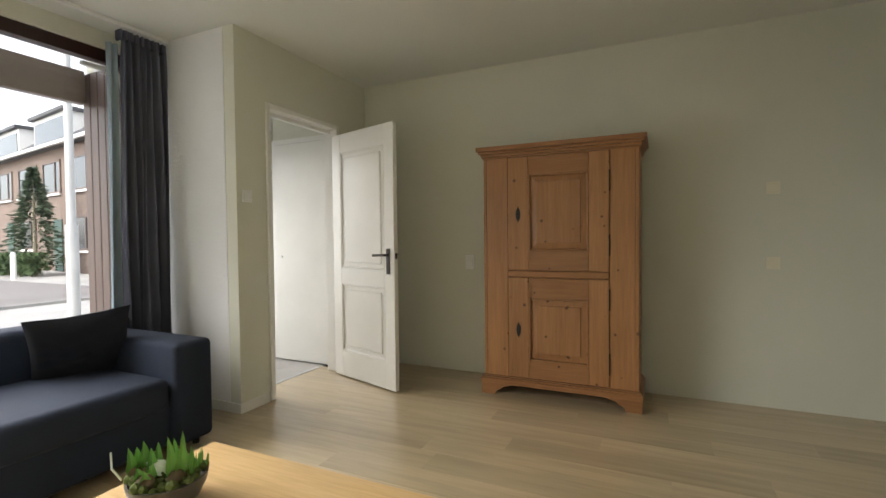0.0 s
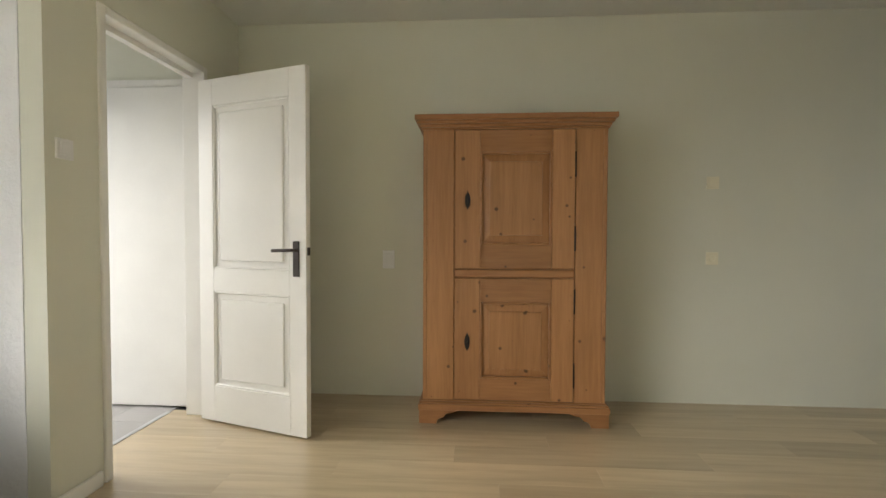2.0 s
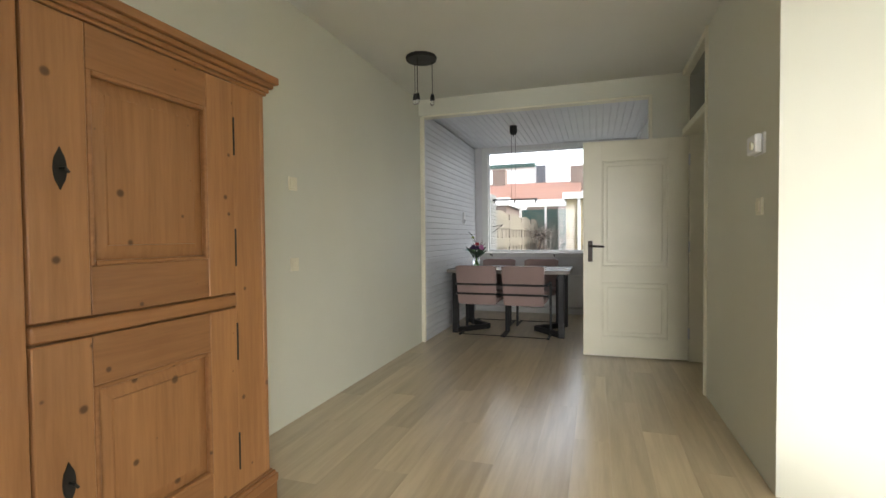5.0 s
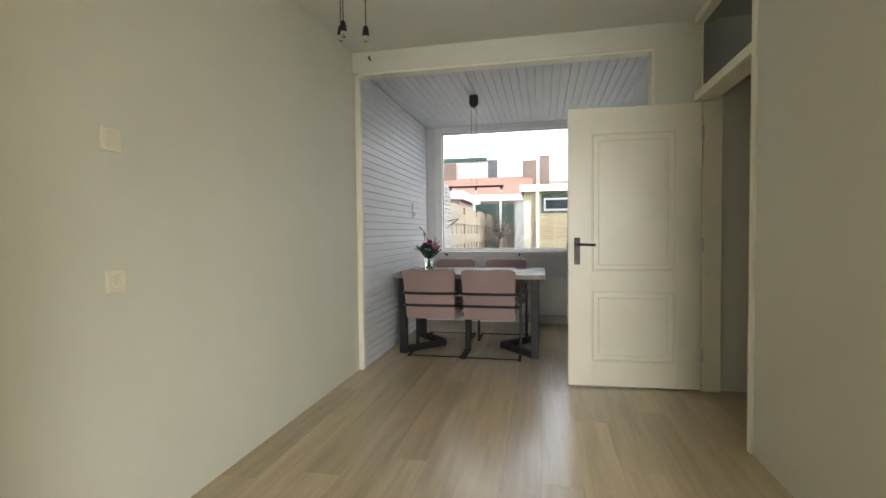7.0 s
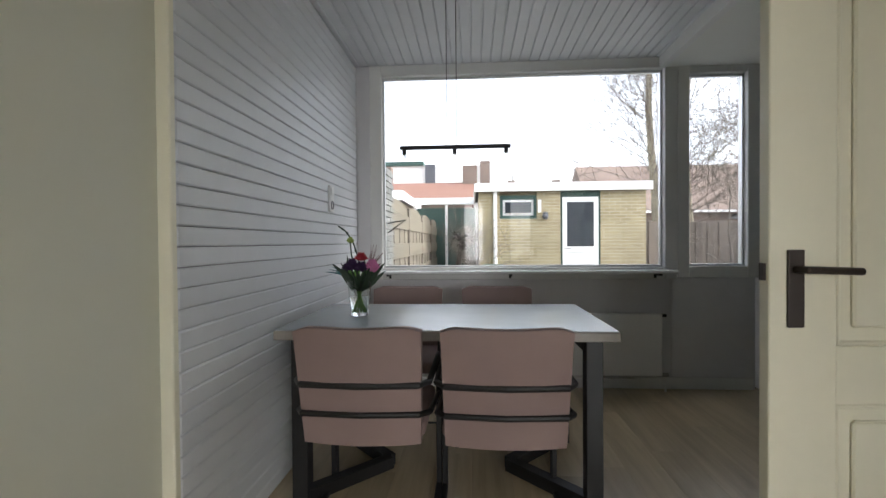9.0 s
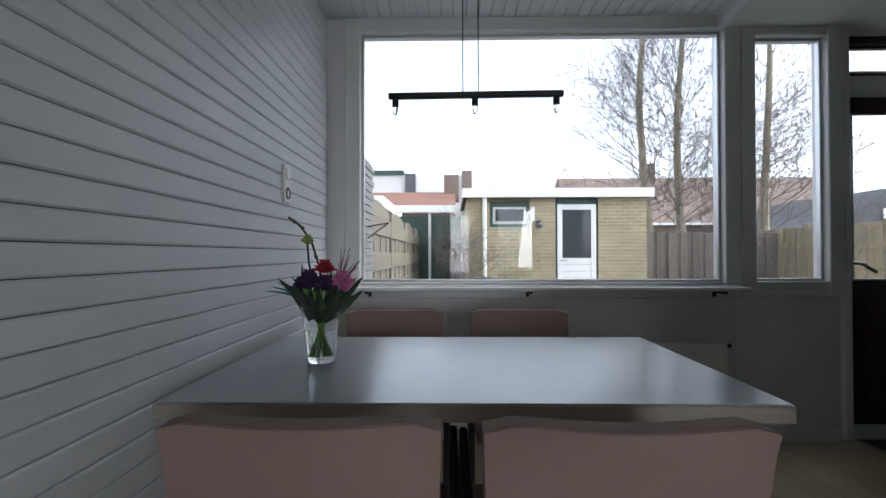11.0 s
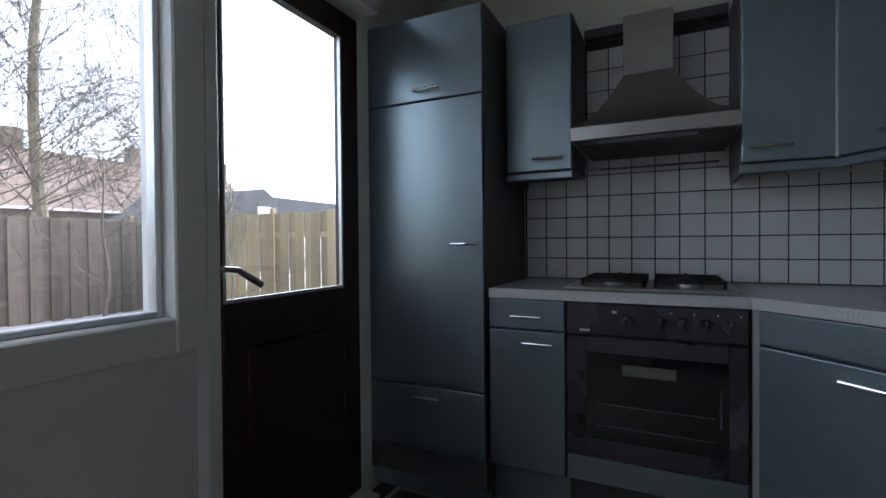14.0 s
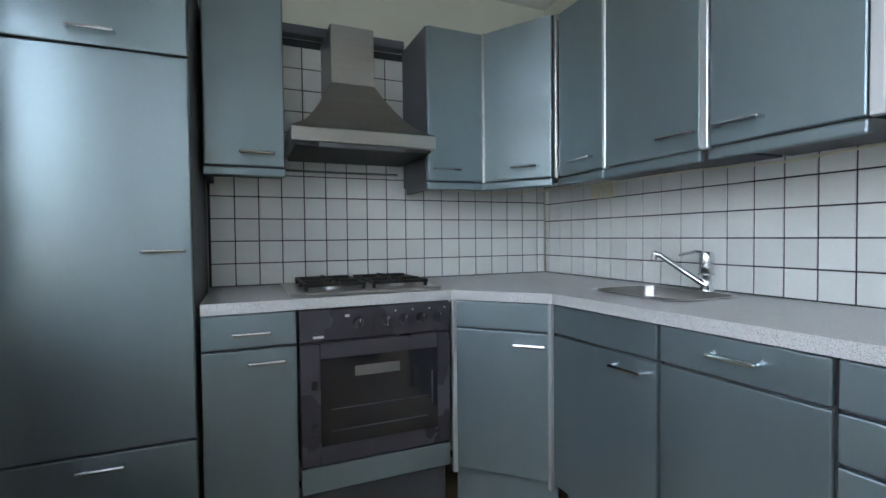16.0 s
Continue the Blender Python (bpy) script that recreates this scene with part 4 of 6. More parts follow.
def chair():
    d = thing("dining_chair", pose(0.553, 3.68, 0), "dusty pink upholstered cantilever dining chair with dark steel frame", "chair", "chairs round the dining table")
    bk = bmesh.new()
    n, m2 = 10, 8
    fr, bkv = [], []
    for i in range(n + 1):
        for j in range(m2 + 1):
            u, v = i / n * 2 - 1, j / m2
            half = 0.232 - 0.012 * (1 - v)
            z = 0.40 + 0.452 * v - 0.010 * max(0, 1 - abs(u) ** 2) * (v > 0.99) - (0.02 * (max(0, abs(u) - 0.6) / 0.4) ** 3 if v > 0.99 else 0)
            y = -0.185 - 0.085 * v - 0.03 * (1 - u * u)
            fr.append(bk.verts.new((u * half, y + 0.028, z)))
            bkv.append(bk.verts.new((u * half, y - 0.028, z)))
    q = m2 + 1
    for i in range(n):
        for j in range(m2):
            a = i * q + j
            bk.faces.new((fr[a], fr[a + 1], fr[a + q + 1], fr[a + q]))
            bk.faces.new((bkv[a], bkv[a + q], bkv[a + q + 1], bkv[a + 1]))
    for i in range(n):
        bk.faces.new((fr[i * q + m2], bkv[i * q + m2], bkv[(i + 1) * q + m2], fr[(i + 1) * q + m2]))
        bk.faces.new((fr[i * q], fr[(i + 1) * q], bkv[(i + 1) * q], bkv[i * q]))
    for j in range(m2):
        bk.faces.new((fr[j], bkv[j], bkv[j + 1], fr[j + 1]))
        e = n * q + j
        bk.faces.new((fr[e], fr[e + 1], bkv[e + 1], bkv[e]))
    bmesh.ops.bevel(bk, geom=[e for e in bk.edges if len(e.link_faces) == 2 and e.calc_face_angle(0) > 1.0], offset=0.012, segments=3, affect="EDGES")
    back = part("backrest", bk, PINK, d, smooth=True)
    seam = []
    for i in range(n + 1):
        u = i / n * 2 - 1
        seam.append((u * 0.222, -0.27 - 0.03 * (1 - u * u) - 0.022, 0.852 - 0.010 * (1 - u * u) - 0.02 * (max(0, abs(u) - 0.6) / 0.4) ** 3))
    part("piping", tube(bmesh.new(), seam, 0.004, 6), PINKS, back)
    part("seat", bx(-0.235, -0.19, 0.41, 0.235, 0.29, 0.475, bevel=0.025, seg=3), PINK, d, smooth=True)
    for s in (-1, 1):
        part("front_leg", bx(s * 0.252 - 0.012, 0.245, 0.0, s * 0.252 + 0.012, 0.295, 0.62, bevel=0.003), BLACK, d)
        part("runner", bx(s * 0.252 - 0.014, -0.06, 0.0, s * 0.252 + 0.014, 0.244, 0.022, bevel=0.004), BLACK, d)
    arm = tube(bmesh.new(), [(-0.252, 0.27, 0.622), (-0.252, -0.20, 0.630), (-0.215, -0.265, 0.633), (0, -0.292, 0.635), (0.215, -0.265, 0.633), (0.252, -0.20, 0.630), (0.252, 0.27, 0.622)], 0.0125)
    part("arm_loop", arm, BLACK, d, "dark steel armrest wrapping behind the back", True)
    rail = tube(bmesh.new(), [(-0.252, 0.27, 0.44), (-0.252, -0.18, 0.51), (-0.215, -0.25, 0.522), (0, -0.275, 0.525), (0.215, -0.25, 0.522), (0.252, -0.18, 0.51), (0.252, 0.27, 0.44)], 0.0115)
    part("seat_loop", rail, BLACK, d, "", True)
    part("floor_rod", rod(bmesh.new(), (-0.25, -0.045, 0.012), (0.25, -0.045, 0.012), 0.006), BLACK, d)
    return d


ch = chair()
copy_thing(ch, pose(1.085, 3.67, 0))
copy_thing(ch, pose(0.53, 4.62, 0, 0, 0, 180))
copy_thing(ch, pose(1.125, 4.63, 0, 0, 0, 180))


def bar_lamp():
    d = thing("pendant_bar_lamp", pose(0.865, 4.15, 0), "slim black bar pendant with three spots over the table", "ceiling lamp")
    part("ceiling_cup", lathe(bmesh.new(), [(0, CEIL_D), (0.045, CEIL_D), (0.047, CEIL_D - 0.07), (0.035, CEIL_D - 0.105), (0.008, CEIL_D - 0.115), (0.005, CEIL_D - 0.135), (0, CEIL_D - 0.135)], 20), BLACK, d, smooth=True)
    for x in (-0.025, 0.025):
        part("wire", rod(bmesh.new(), (x, 0, 1.645), (x, 0, CEIL_D - 0.09), 0.0022, n=6), BLACK, d)
    bar = part("bar", bx(-0.285, -0.010, 1.625, 0.285, 0.010, 1.645, bevel=0.003), BLACK, d)
    bar.matrix_basis = pose(0, 0, 0, 0, 0.5, -3)
    for x in (-0.262, 0.0, 0.262):
        s = part("spot", rod(bmesh.new(), (x, 0, 1.626), (x, 0, 1.60), 0.011, n=12), BLACK, bar)
        part("bulb", lathe(bmesh.new(), [(0.008, 1.60), (0.010, 1.59), (0.006, 1.575), (0, 1.572)], 10, x, 0), GLASSV, s, "small clear bulb", True)


bar_lamp()
so = thing("double_socket", Matrix.Translation((0.046, 4.73, 1.435)) @ EAST, "vertical double plate with switch and socket on the boards", "socket")
part("plate", bx(-0.042, -0.085, 0, 0.042, 0.085, 0.014, bevel=0.003), PLASTW, so)
part("rocker", bx(-0.027, 0.02, 0.014, 0.027, 0.07, 0.02, bevel=0.002), PLASTW, so)
part("socket_well", lathe(bmesh.new(), [(0.028, 0.0145), (0.026, 0.018), (0.02, 0.018), (0.02, 0.0145)], 18), GREYD, so).location = (0, -0.042, 0)


def bouquet():
    rnd = random.Random(8)
    X, Y, Z = 0.39, 4.10, 0.779
    v = thing("vase", pose(X, Y, Z), "clear tapered glass vase half filled with water", "vase")
    part("glass_body", lathe(bmesh.new(), [(0, 0), (0.040, 0), (0.043, 0.004), (0.062, 0.178), (0.0595, 0.178), (0.041, 0.012), (0, 0.010)], 32), GLASSV, v, smooth=True)
    part("water", lathe(bmesh.new(), [(0, 0.011), (0.0405, 0.0125), (0.0508, 0.10), (0, 0.10)], 32), WATER, v, "water in the lower half", True)
    d = thing("flower_bouquet", pose(X, Y, Z), "mixed bouquet with red, pink and purple blooms and dark leaves", "flowers")
    st = bmesh.new()
    for i in range(14):
        a = i * 0.45
        rod(st, (0.028 * math.cos(a + 2.5), 0.028 * math.sin(a + 2.5), 0.02), (0.016 * math.cos(a), 0.016 * math.sin(a), 0.14), 0.003, n=6)
        rod(st, (0.016 * math.cos(a), 0.016 * math.sin(a), 0.14), (0.055 * math.cos(a), 0.055 * math.sin(a), 0.23), 0.003, n=6)
    part("stems", st, LEAF, d, "bundle of green stems")
    lf = bmesh.new()
    for i in range(34):
        a, up = rnd.random() * 6.28, rnd.random()
        r = 0.05 + 0.06 * rnd.random()
        blade(lf, (0.03 * math.cos(a), 0.03 * math.sin(a), 0.13 + 0.05 * rnd.random()), (r * math.cos(a) * 1.3, r * math.sin(a) * 1.3, 0.20 + 0.09 * up), 0.018, 0.012)
    part("leaves", lf, LEAFD, d, "dark broad leaves", True)
    sp = bmesh.new()
    for i in range(6):
        blade(sp, (-0.05, -0.01, 0.20), (-0.165 + 0.012 * i, -0.05 + 0.02 * i, 0.225 + 0.012 * (i % 3)), 0.006, 0.01)
    part("blue_leaves", sp, LEAFB, d, "narrow blue-green leaves", True)

    def bloom(name, c, r, n, mat_, label, flat):
        bm = bmesh.new()
        for ring in range(4):
            for k in range(n):
                a = k * 6.283 / n + ring * 0.4
                rr = r * (1 - ring * 0.2)
                lift = r * (0.15 + 0.25 * ring) if flat else r * (0.3 + 0.3 * ring)
                blade(bm, c, (c[0] + rr * math.cos(a), c[1] + rr * math.sin(a), c[2] + lift), r * (0.2 if flat else 0.42), 0.006, 4)
        part(name, bm, mat_, d, label, True)
    bloom("gerbera", (0.015, -0.02, 0.285), 0.042, 16, REDP, "red daisy-like bloom", True)
    bloom("peony", (0.07, -0.02, 0.235), 0.045, 9, PINKP, "round pink bloom", False)
    bloom("purple_bloom", (-0.03, -0.03, 0.245), 0.040, 10, PURP, "dark purple bloom", False)
    bloom("purple_bloom", (0.02, -0.045, 0.235), 0.036, 10, PURP, "dark purple bloom", False)
    bloom("purple_bloom", (-0.065, 0.0, 0.225), 0.034, 10, PURP, "dark purple bloom", False)
    bloom("lime_bloom", (-0.045, 0.0, 0.375), 0.022, 7, LIME, "small lime bloom", False)
    part("lime_stem", tube(bmesh.new(), [(-0.02, 0, 0.22), (-0.04, 0, 0.31), (-0.045, 0, 0.378)], 0.0035, 6), LEAFD, d)
    tw = tube(bmesh.new(), [(0.0, 0.01, 0.22), (-0.01, 0.01, 0.30), (-0.035, 0.01, 0.38), (-0.07, 0.0, 0.43), (-0.105, 0, 0.455)], 0.0035, 6)
    for p in ((-0.02, 0.01, 0.33), (-0.04, 0.01, 0.39), (-0.06, 0.0, 0.42), (-0.085, 0, 0.44)):
        bmesh.ops.create_icosphere(tw, subdivisions=1, radius=0.007, matrix=Matrix.Translation(p))
    part("budded_twig", tw, LEAFD, d, "dark arching twig with buds")
    part("bud_spike", blade(bmesh.new(), (-0.06, 0, 0.22), (-0.062, 0, 0.31), 0.009, 0.002), LEAFD, d)
    fz = bmesh.new()
    for i in range(16):
        a = rnd.random() * 1.2 - 0.2
        rod(fz, (0.05, 0.02, 0.24), (0.05 + 0.07 * math.cos(a) * rnd.random(), 0.02 + 0.04 * (rnd.random() - 0.5), 0.27 + 0.09 * rnd.random()), 0.0012, n=4)
    part("filler_sprig", fz, PINKS, d, "fine dried sprigs")


bouquet()

# ---- kitchen ----


def bow(parent, x, z, w=0.10, y=-0.02, drop=0.0):
    """A slim chrome bar handle."""
    part("handle", tube(bmesh.new(), [(x - w / 2, y, z), (x - w / 2, y - 0.026, z), (x + w / 2, y - 0.026, z), (x + w / 2, y, z)], 0.006, 8), CHROME, parent, "slim chrome bar handle", True)


def unit(name, m, w, d, z0, z1, fronts, label, plinth=True, cat="cabinet", group=""):
    """A cabinet: local x along the front, y back from it, fronts as (z0, z1, handle x or None, handle z)."""
    o = thing(name, m, label, cat, group)
    part("body", bx(0.001, 0.0, z0, w - 0.001, d, z1), GREYD, o)
    if plinth:
        part("plinth", bx(0.0, 0.05, 0.0, w, 0.07, z0), GREYB, o)
    for a, b, hx, hz in fronts:
        f = part("door" if b - a > 0.25 else "drawer_front", bx(0.003, -0.020, a, w - 0.003, -0.001, b, bevel=0.004, seg=2), GREYB, o)
        if hx is not None:
            bow(f, hx, hz, 0.115 if w > 0.28 else 0.1)
    return o


def hobside(y, x=4.13):
    return pose(x, y, 0, 0, 0, -90)


def sinkside(x, y=3.81):
    return pose(x, y, 0, 0, 0, 180)


unit("tall_cabinet", hobside(5.625, 4.11), 0.59, 0.585, 0.10, 2.11, [(0.225, 0.506, 0.33, 0.468), (0.513, 1.738, 0.51, 1.125), (1.745, 2.105, 0.335, 1.787)], "tall blue-grey built-in fridge cabinet with chrome handles", cat="cabinet")
unit("base_cabinet", hobside(5.025), 0.31, 0.56, 0.22, 0.906, [(0.787, 0.902, 0.16, 0.838), (0.225, 0.779, 0.206, 0.735)], "narrow blue-grey base cabinet with a drawer", group="base cabinets")
unit("corner_base_cabinet", pose(4.13, 4.105, 0, 0, 0, -135), 0.418, 0.30, 0.22, 0.906, [(0.797, 0.902, None, 0), (0.225, 0.789, 0.325, 0.745)], "diagonal blue-grey corner base cabinet", group="base cabinets")
unit("base_cabinet", pose(3.825, 3.810, 0, 0, 0, 183.7), 0.455, 0.50, 0.22, 0.906, [(0.799, 0.902, None, 0), (0.225, 0.791, 0.355, 0.752)], "blue-grey sink base cabinet", group="base cabinets")
unit("base_cabinet", pose(3.366, 3.780, 0, 0, 0, 183.7), 0.415, 0.50, 0.22, 0.906, [(0.801, 0.902, 0.214, 0.856), (0.225, 0.793, None, 0)], "blue-grey base cabinet with wide drawer beside the sink", group="base cabinets")
unit("drawer_cabinet", pose(2.948, 3.753, 0, 0, 0, 183.7), 0.52, 0.50, 0.22, 0.906, [(0.801, 0.902, 0.25, 0.856), (0.689, 0.793, 0.25, 0.742), (0.46, 0.681, 0.25, 0.62), (0.225, 0.452, 0.25, 0.39)], "blue-grey cabinet with four drawers", group="base cabinets")
for m, w in ((pose(4.106, 4.108, 0), 0), (pose(3.829, 3.836, 0), 0)):
    o = thing("corner_strip", m, "bright aluminium strip at the cabinet corner", "strip")
    part("profile", bx(-0.010, -0.012, 0.20, 0.008, 0.008, 0.905, bevel=0.003), ALU, o)
o = thing("corner_post", pose(2.40, 3.70, 0), "chrome post at the end of the counter", "post")
part("tube", rod(bmesh.new(), (0, 0, 0), (0, 0, 0.906), 0.014, n=14), CHROME, o, smooth=True)
part("foot", lathe(bmesh.new(), [(0.0, 0.0), (0.024, 0.0), (0.022, 0.02), (0.014, 0.025)], 14), BLACK, o)


def worktop():
    r = 0.10
    end = [(2.33 + r - r * math.sin(a * math.pi / 12), 3.742 - r + r * math.cos(a * math.pi / 12)) for a in range(7)]
    pts = [(4.698, 5.022), (4.105, 5.022), (4.105, 4.118), (3.818, 3.835)] + end + [(2.33, 3.242), (4.698, 3.242)]
    hole = []
    cx, cy, hx, hy, rr = 3.655, 3.475, 0.205, 0.150, 0.06
    for q, (sx, sy) in enumerate(((1, 1), (-1, 1), (-1, -1), (1, -1))):
        for k in range(5):
            a = q * math.pi / 2 + k * math.pi / 8
            hole.append((cx + sx * (hx - rr) + rr * math.cos(a), cy + sy * (hy - rr) + rr * math.sin(a)))
    bm = bmesh.new()
    eds = []
    for loop in (pts, hole):
        vs = [bm.verts.new((x, y, 0.907)) for x, y in loop]
        eds += [bm.edges.new((vs[i], vs[(i + 1) % len(vs)])) for i in range(len(vs))]
    bmesh.ops.triangle_fill(bm, edges=eds, use_beauty=True)
    ex = bmesh.ops.extrude_face_region(bm, geom=bm.faces[:])
    bmesh.ops.translate(bm, verts=[v for v in ex["geom"] if isinstance(v, bmesh.types.BMVert)], vec=(0, 0, 0.038))
    o = part("worktop", bm, GRANITE)
    tagged(o, "speckled light grey laminate worktop around the corner", "worktop")
    s = thing("sink", pose(0, 0, 0.945), "inset stainless steel sink bowl", "sink")
    b = bmesh.new()
    rings = []
    for k, z, sc in ((0, 0.004, 1.07), (1, 0.004, 0.985), (2, -0.02, 0.95), (3, -0.13, 0.88), (4, -0.15, 0.80), (5, -0.155, 0.08)):
        rings.append([b.verts.new((cx + (x - cx) * sc, cy + (y - cy) * sc, z)) for x, y in hole])
    for a, c in zip(rings, rings[1:]):
        for i in range(len(hole)):
            b.faces.new((a[i], a[(i + 1) % len(hole)], c[(i + 1) % len(hole)], c[i]))
    part("bowl", b, STEEL, s, smooth=True)
    part("drain", lathe(bmesh.new(), [(0, -0.150), (0.04, -0.151), (0.045, -0.156)], 20, cx, cy), CHROME, s)


worktop()
t = thing("kitchen_tap", pose(3.61, 3.288, 0.945), "chrome single-lever mixer tap behind the sink", "tap")
part("body", lathe(bmesh.new(), [(0.028, 0.0), (0.026, 0.012), (0.019, 0.02), (0.018, 0.06), (0.026, 0.07), (0.026, 0.135), (0.02, 0.15), (0, 0.153)], 22), CHROME, t, smooth=True)
part("spout", tube(bmesh.new(), [(0.0, 0.01, 0.025), (0.06, 0.05, 0.075), (0.115, 0.105, 0.135), (0.13, 0.12, 0.142), (0.132, 0.122, 0.115)], 0.011, 12), CHROME, t, smooth=True)
part("lever", tube(bmesh.new(), [(0, 0, 0.145), (0.03, 0.02, 0.150), (0.08, 0.05, 0.135)], 0.006), CHROME, t, smooth=True)
part("collar", rod(bmesh.new(), (0, 0, 0.062), (0, 0, 0.068), 0.03, n=20), CHROME, t)


def oven():
    o = thing("oven", hobside(4.712, 4.128), "graphite built-in oven with dark glass door and five knobs", "oven")
    w = 0.59
    part("body", bx(0.004, 0.0, 0.33, w - 0.004, 0.54, 0.905), GREYD, o)
    part("control_panel", bx(0.003, -0.022, 0.786, w - 0.003, -0.001, 0.903, bevel=0.004), OVEN, o)
    part("panel_joint", bx(0.27, -0.0235, 0.788, 0.273, -0.0215, 0.90), BLACK, o)
    for x in (0.215, 0.325, 0.395, 0.465, 0.535):
        k = part("knob", rod(bmesh.new(), (x, -0.022, 0.845), (x, -0.042, 0.845), 0.021, 0.018, 20), OVEN, o, "round graphite knob", True)
        part("grip", bx(x - 0.004, -0.052, 0.826, x + 0.004, -0.04, 0.864, bevel=0.002), OVEN, k)
        part("mark", bx(x - 0.001, -0.053, 0.852, x + 0.001, -0.0515, 0.863), PLASTW, k)
    for x in (0.36, 0.43, 0.50, 0.565):
        part("symbol_bar", bx(x - 0.004, -0.0228, 0.876, x + 0.003, -0.0218, 0.882), PLASTW, o)
    part("display_frame", bx(0.165, -0.0228, 0.868, 0.182, -0.0218, 0.878), PLASTW, o)
    part("brand_bar", bx(0.05, -0.0228, 0.797, 0.088, -0.0218, 0.806), PLASTW, o, "small pale badge")
    dr = bx(0.003, -0.024, 0.333, 0.075, -0.001, 0.780, bevel=0.004)
    door = part("door", dr, OVEN, o)
    part("door_stile", bx(w - 0.06, -0.024, 0.333, w - 0.003, -0.001, 0.780, bevel=0.004), OVEN, door)
    part("door_rail", bx(0.074, -0.0235, 0.333, w - 0.059, -0.001, 0.40, bevel=0.003), OVEN, door)
    part("door_rail", bx(0.074, -0.0235, 0.72, w - 0.059, -0.001, 0.780, bevel=0.003), OVEN, door)
    part("window", bx(0.073, -0.021, 0.398, w - 0.058, -0.006, 0.722), OVENG, door, "black reflective oven glass")
    part("label", bx(0.20, -0.0222, 0.645, 0.375, -0.0212, 0.683), OVENL, door, "pale rectangular label")
    for z in (0.45, 0.53):
        part("rack_line", bx(0.11, -0.0222, z, w - 0.10, -0.0212, z + 0.004), GREYD, door)
    part("symbol_column", bx(w - 0.085, -0.0222, 0.50, w - 0.078, -0.0212, 0.63), GREYD, door)
    for z in (0.47, 0.63):
        part("handle_lug", bx(0.04, -0.036, z - 0.018, 0.062, -0.023, z + 0.018, bevel=0.004), BLACK, door)
    part("lower_panel", bx(0.003, -0.02, 0.232, w - 0.003, -0.001, 0.327, bevel=0.003), GREYB, o)
    part("plinth", bx(0.0, 0.05, 0.0, w, 0.07, 0.23), GREYD, o)


oven()


def hob():
    o = thing("gas_hob", pose(4.165, 4.735, 0.0145, 0, 0, -90), "four-burner stainless gas hob with black cast grates", "hob")
    part("tray", bx(0.0, 0.0, 0.9305, 0.60, 0.47, 0.942, bevel=0.005, seg=2), STEEL, o)
    for gx in (0.06, 0.325):
        g = bmesh.new()
        for y in (0.05, 0.42):
            box(g, gx, y, 0.958, gx + 0.235, y + 0.012, 0.970)
        for x in (0, 0.223):
            box(g, gx + x, 0.05, 0.958, gx + x + 0.012, 0.432, 0.970)
            for y in (0.06, 0.24, 0.415):
                box(g, gx + x, y, 0.942, gx + x + 0.012, y + 0.012, 0.960)
        box(g, gx, 0.235, 0.958, gx + 0.235, 0.247, 0.970)
        for cy in (0.145, 0.335):
            for a in (0, 1):
                if a:
                    box(g, gx + 0.012, cy - 0.005, 0.962, gx + 0.085, cy + 0.005, 0.976)
                    box(g, gx + 0.15, cy - 0.005, 0.962, gx + 0.223, cy + 0.005, 0.976)
                else:
                    box(g, gx + 0.112, cy - 0.09, 0.962, gx + 0.122, cy - 0.03, 0.976)
                    box(g, gx + 0.112, cy + 0.03, 0.962, gx + 0.122, cy + 0.085, 0.976)
        part("grate", g, IRON, o, "black cast-iron pan grate")
        for cy, r in ((0.145, 0.036), (0.335, 0.046)):
            b = part("burner", lathe(bmesh.new(), [(r * 1.25, 0.942), (r * 1.2, 0.952), (r, 0.953), (r, 0.958), (0, 0.958)], 22, gx + 0.117, cy), ALU, o, smooth=True)
            part("burner_cap", lathe(bmesh.new(), [(r * 0.85, 0.958), (r * 0.8, 0.965), (0, 0.967)], 22, gx + 0.117, cy), IRON, b, "black burner cap", True)


hob()


def hood():
    o = thing("cooker_hood", hobside(4.712, 4.22), "stainless steel chimney cooker hood", "cooker hood")
    W, D = 0.60, 0.475
    part("canopy_rim", bx(-0.003, 0, 1.530, W - 0.018, D, 1.585, bevel=0.003), STEEL, o)
    bm = bmesh.new()
    lv = []
    for k in range(7):
        u = k / 6
        e = u ** 0.62
        x0, x1 = -0.003 + (0.182 + 0.003) * e, W - 0.018 - (W - 0.018 - 0.372) * e
        y0 = 0.20 * e
        lv.append([bm.verts.new(p) for p in ((x0, y0, 1.586 + 0.24 * u), (x1, y0, 1.586 + 0.24 * u), (x1, D, 1.586 + 0.24 * u), (x0, D, 1.586 + 0.24 * u))])
    for a, b in zip(lv, lv[1:]):
        for i in range(4):
            bm.faces.new((a[i], a[(i + 1) % 4], b[(i + 1) % 4], b[i]))
    bm.faces.new(lv[0][::-1])
    bm.faces.new(lv[-1])
    part("canopy", bm, STEEL, o, "flared steel canopy")
    part("chimney", bx(0.182, 0.20, 1.826, 0.372, D, 2.075, bevel=0.003), STEEL, o, "square steel chimney")
    u = bx(0.02, 0.03, 1.518, W - 0.03, D - 0.03, 1.5295)
    part("filter", u, BLACK, o, "dark filter underside")
    part("control_strip", bx(0.10, 0.01, 1.512, 0.45, 0.03, 1.5295, bevel=0.002), GREYD, o)
    part("rail", rod(bmesh.new(), (0.0, D - 0.03, 1.475), (W - 0.05, D - 0.03, 1.475), 0.006), CHROME, o)


hood()
o = tagged(part("cornice_board", bx(4.63, 4.128, 2.095, 4.688, 4.722, 2.14, bevel=0.004), GREYD), "dark grey board above the tiles behind the hood", "board")


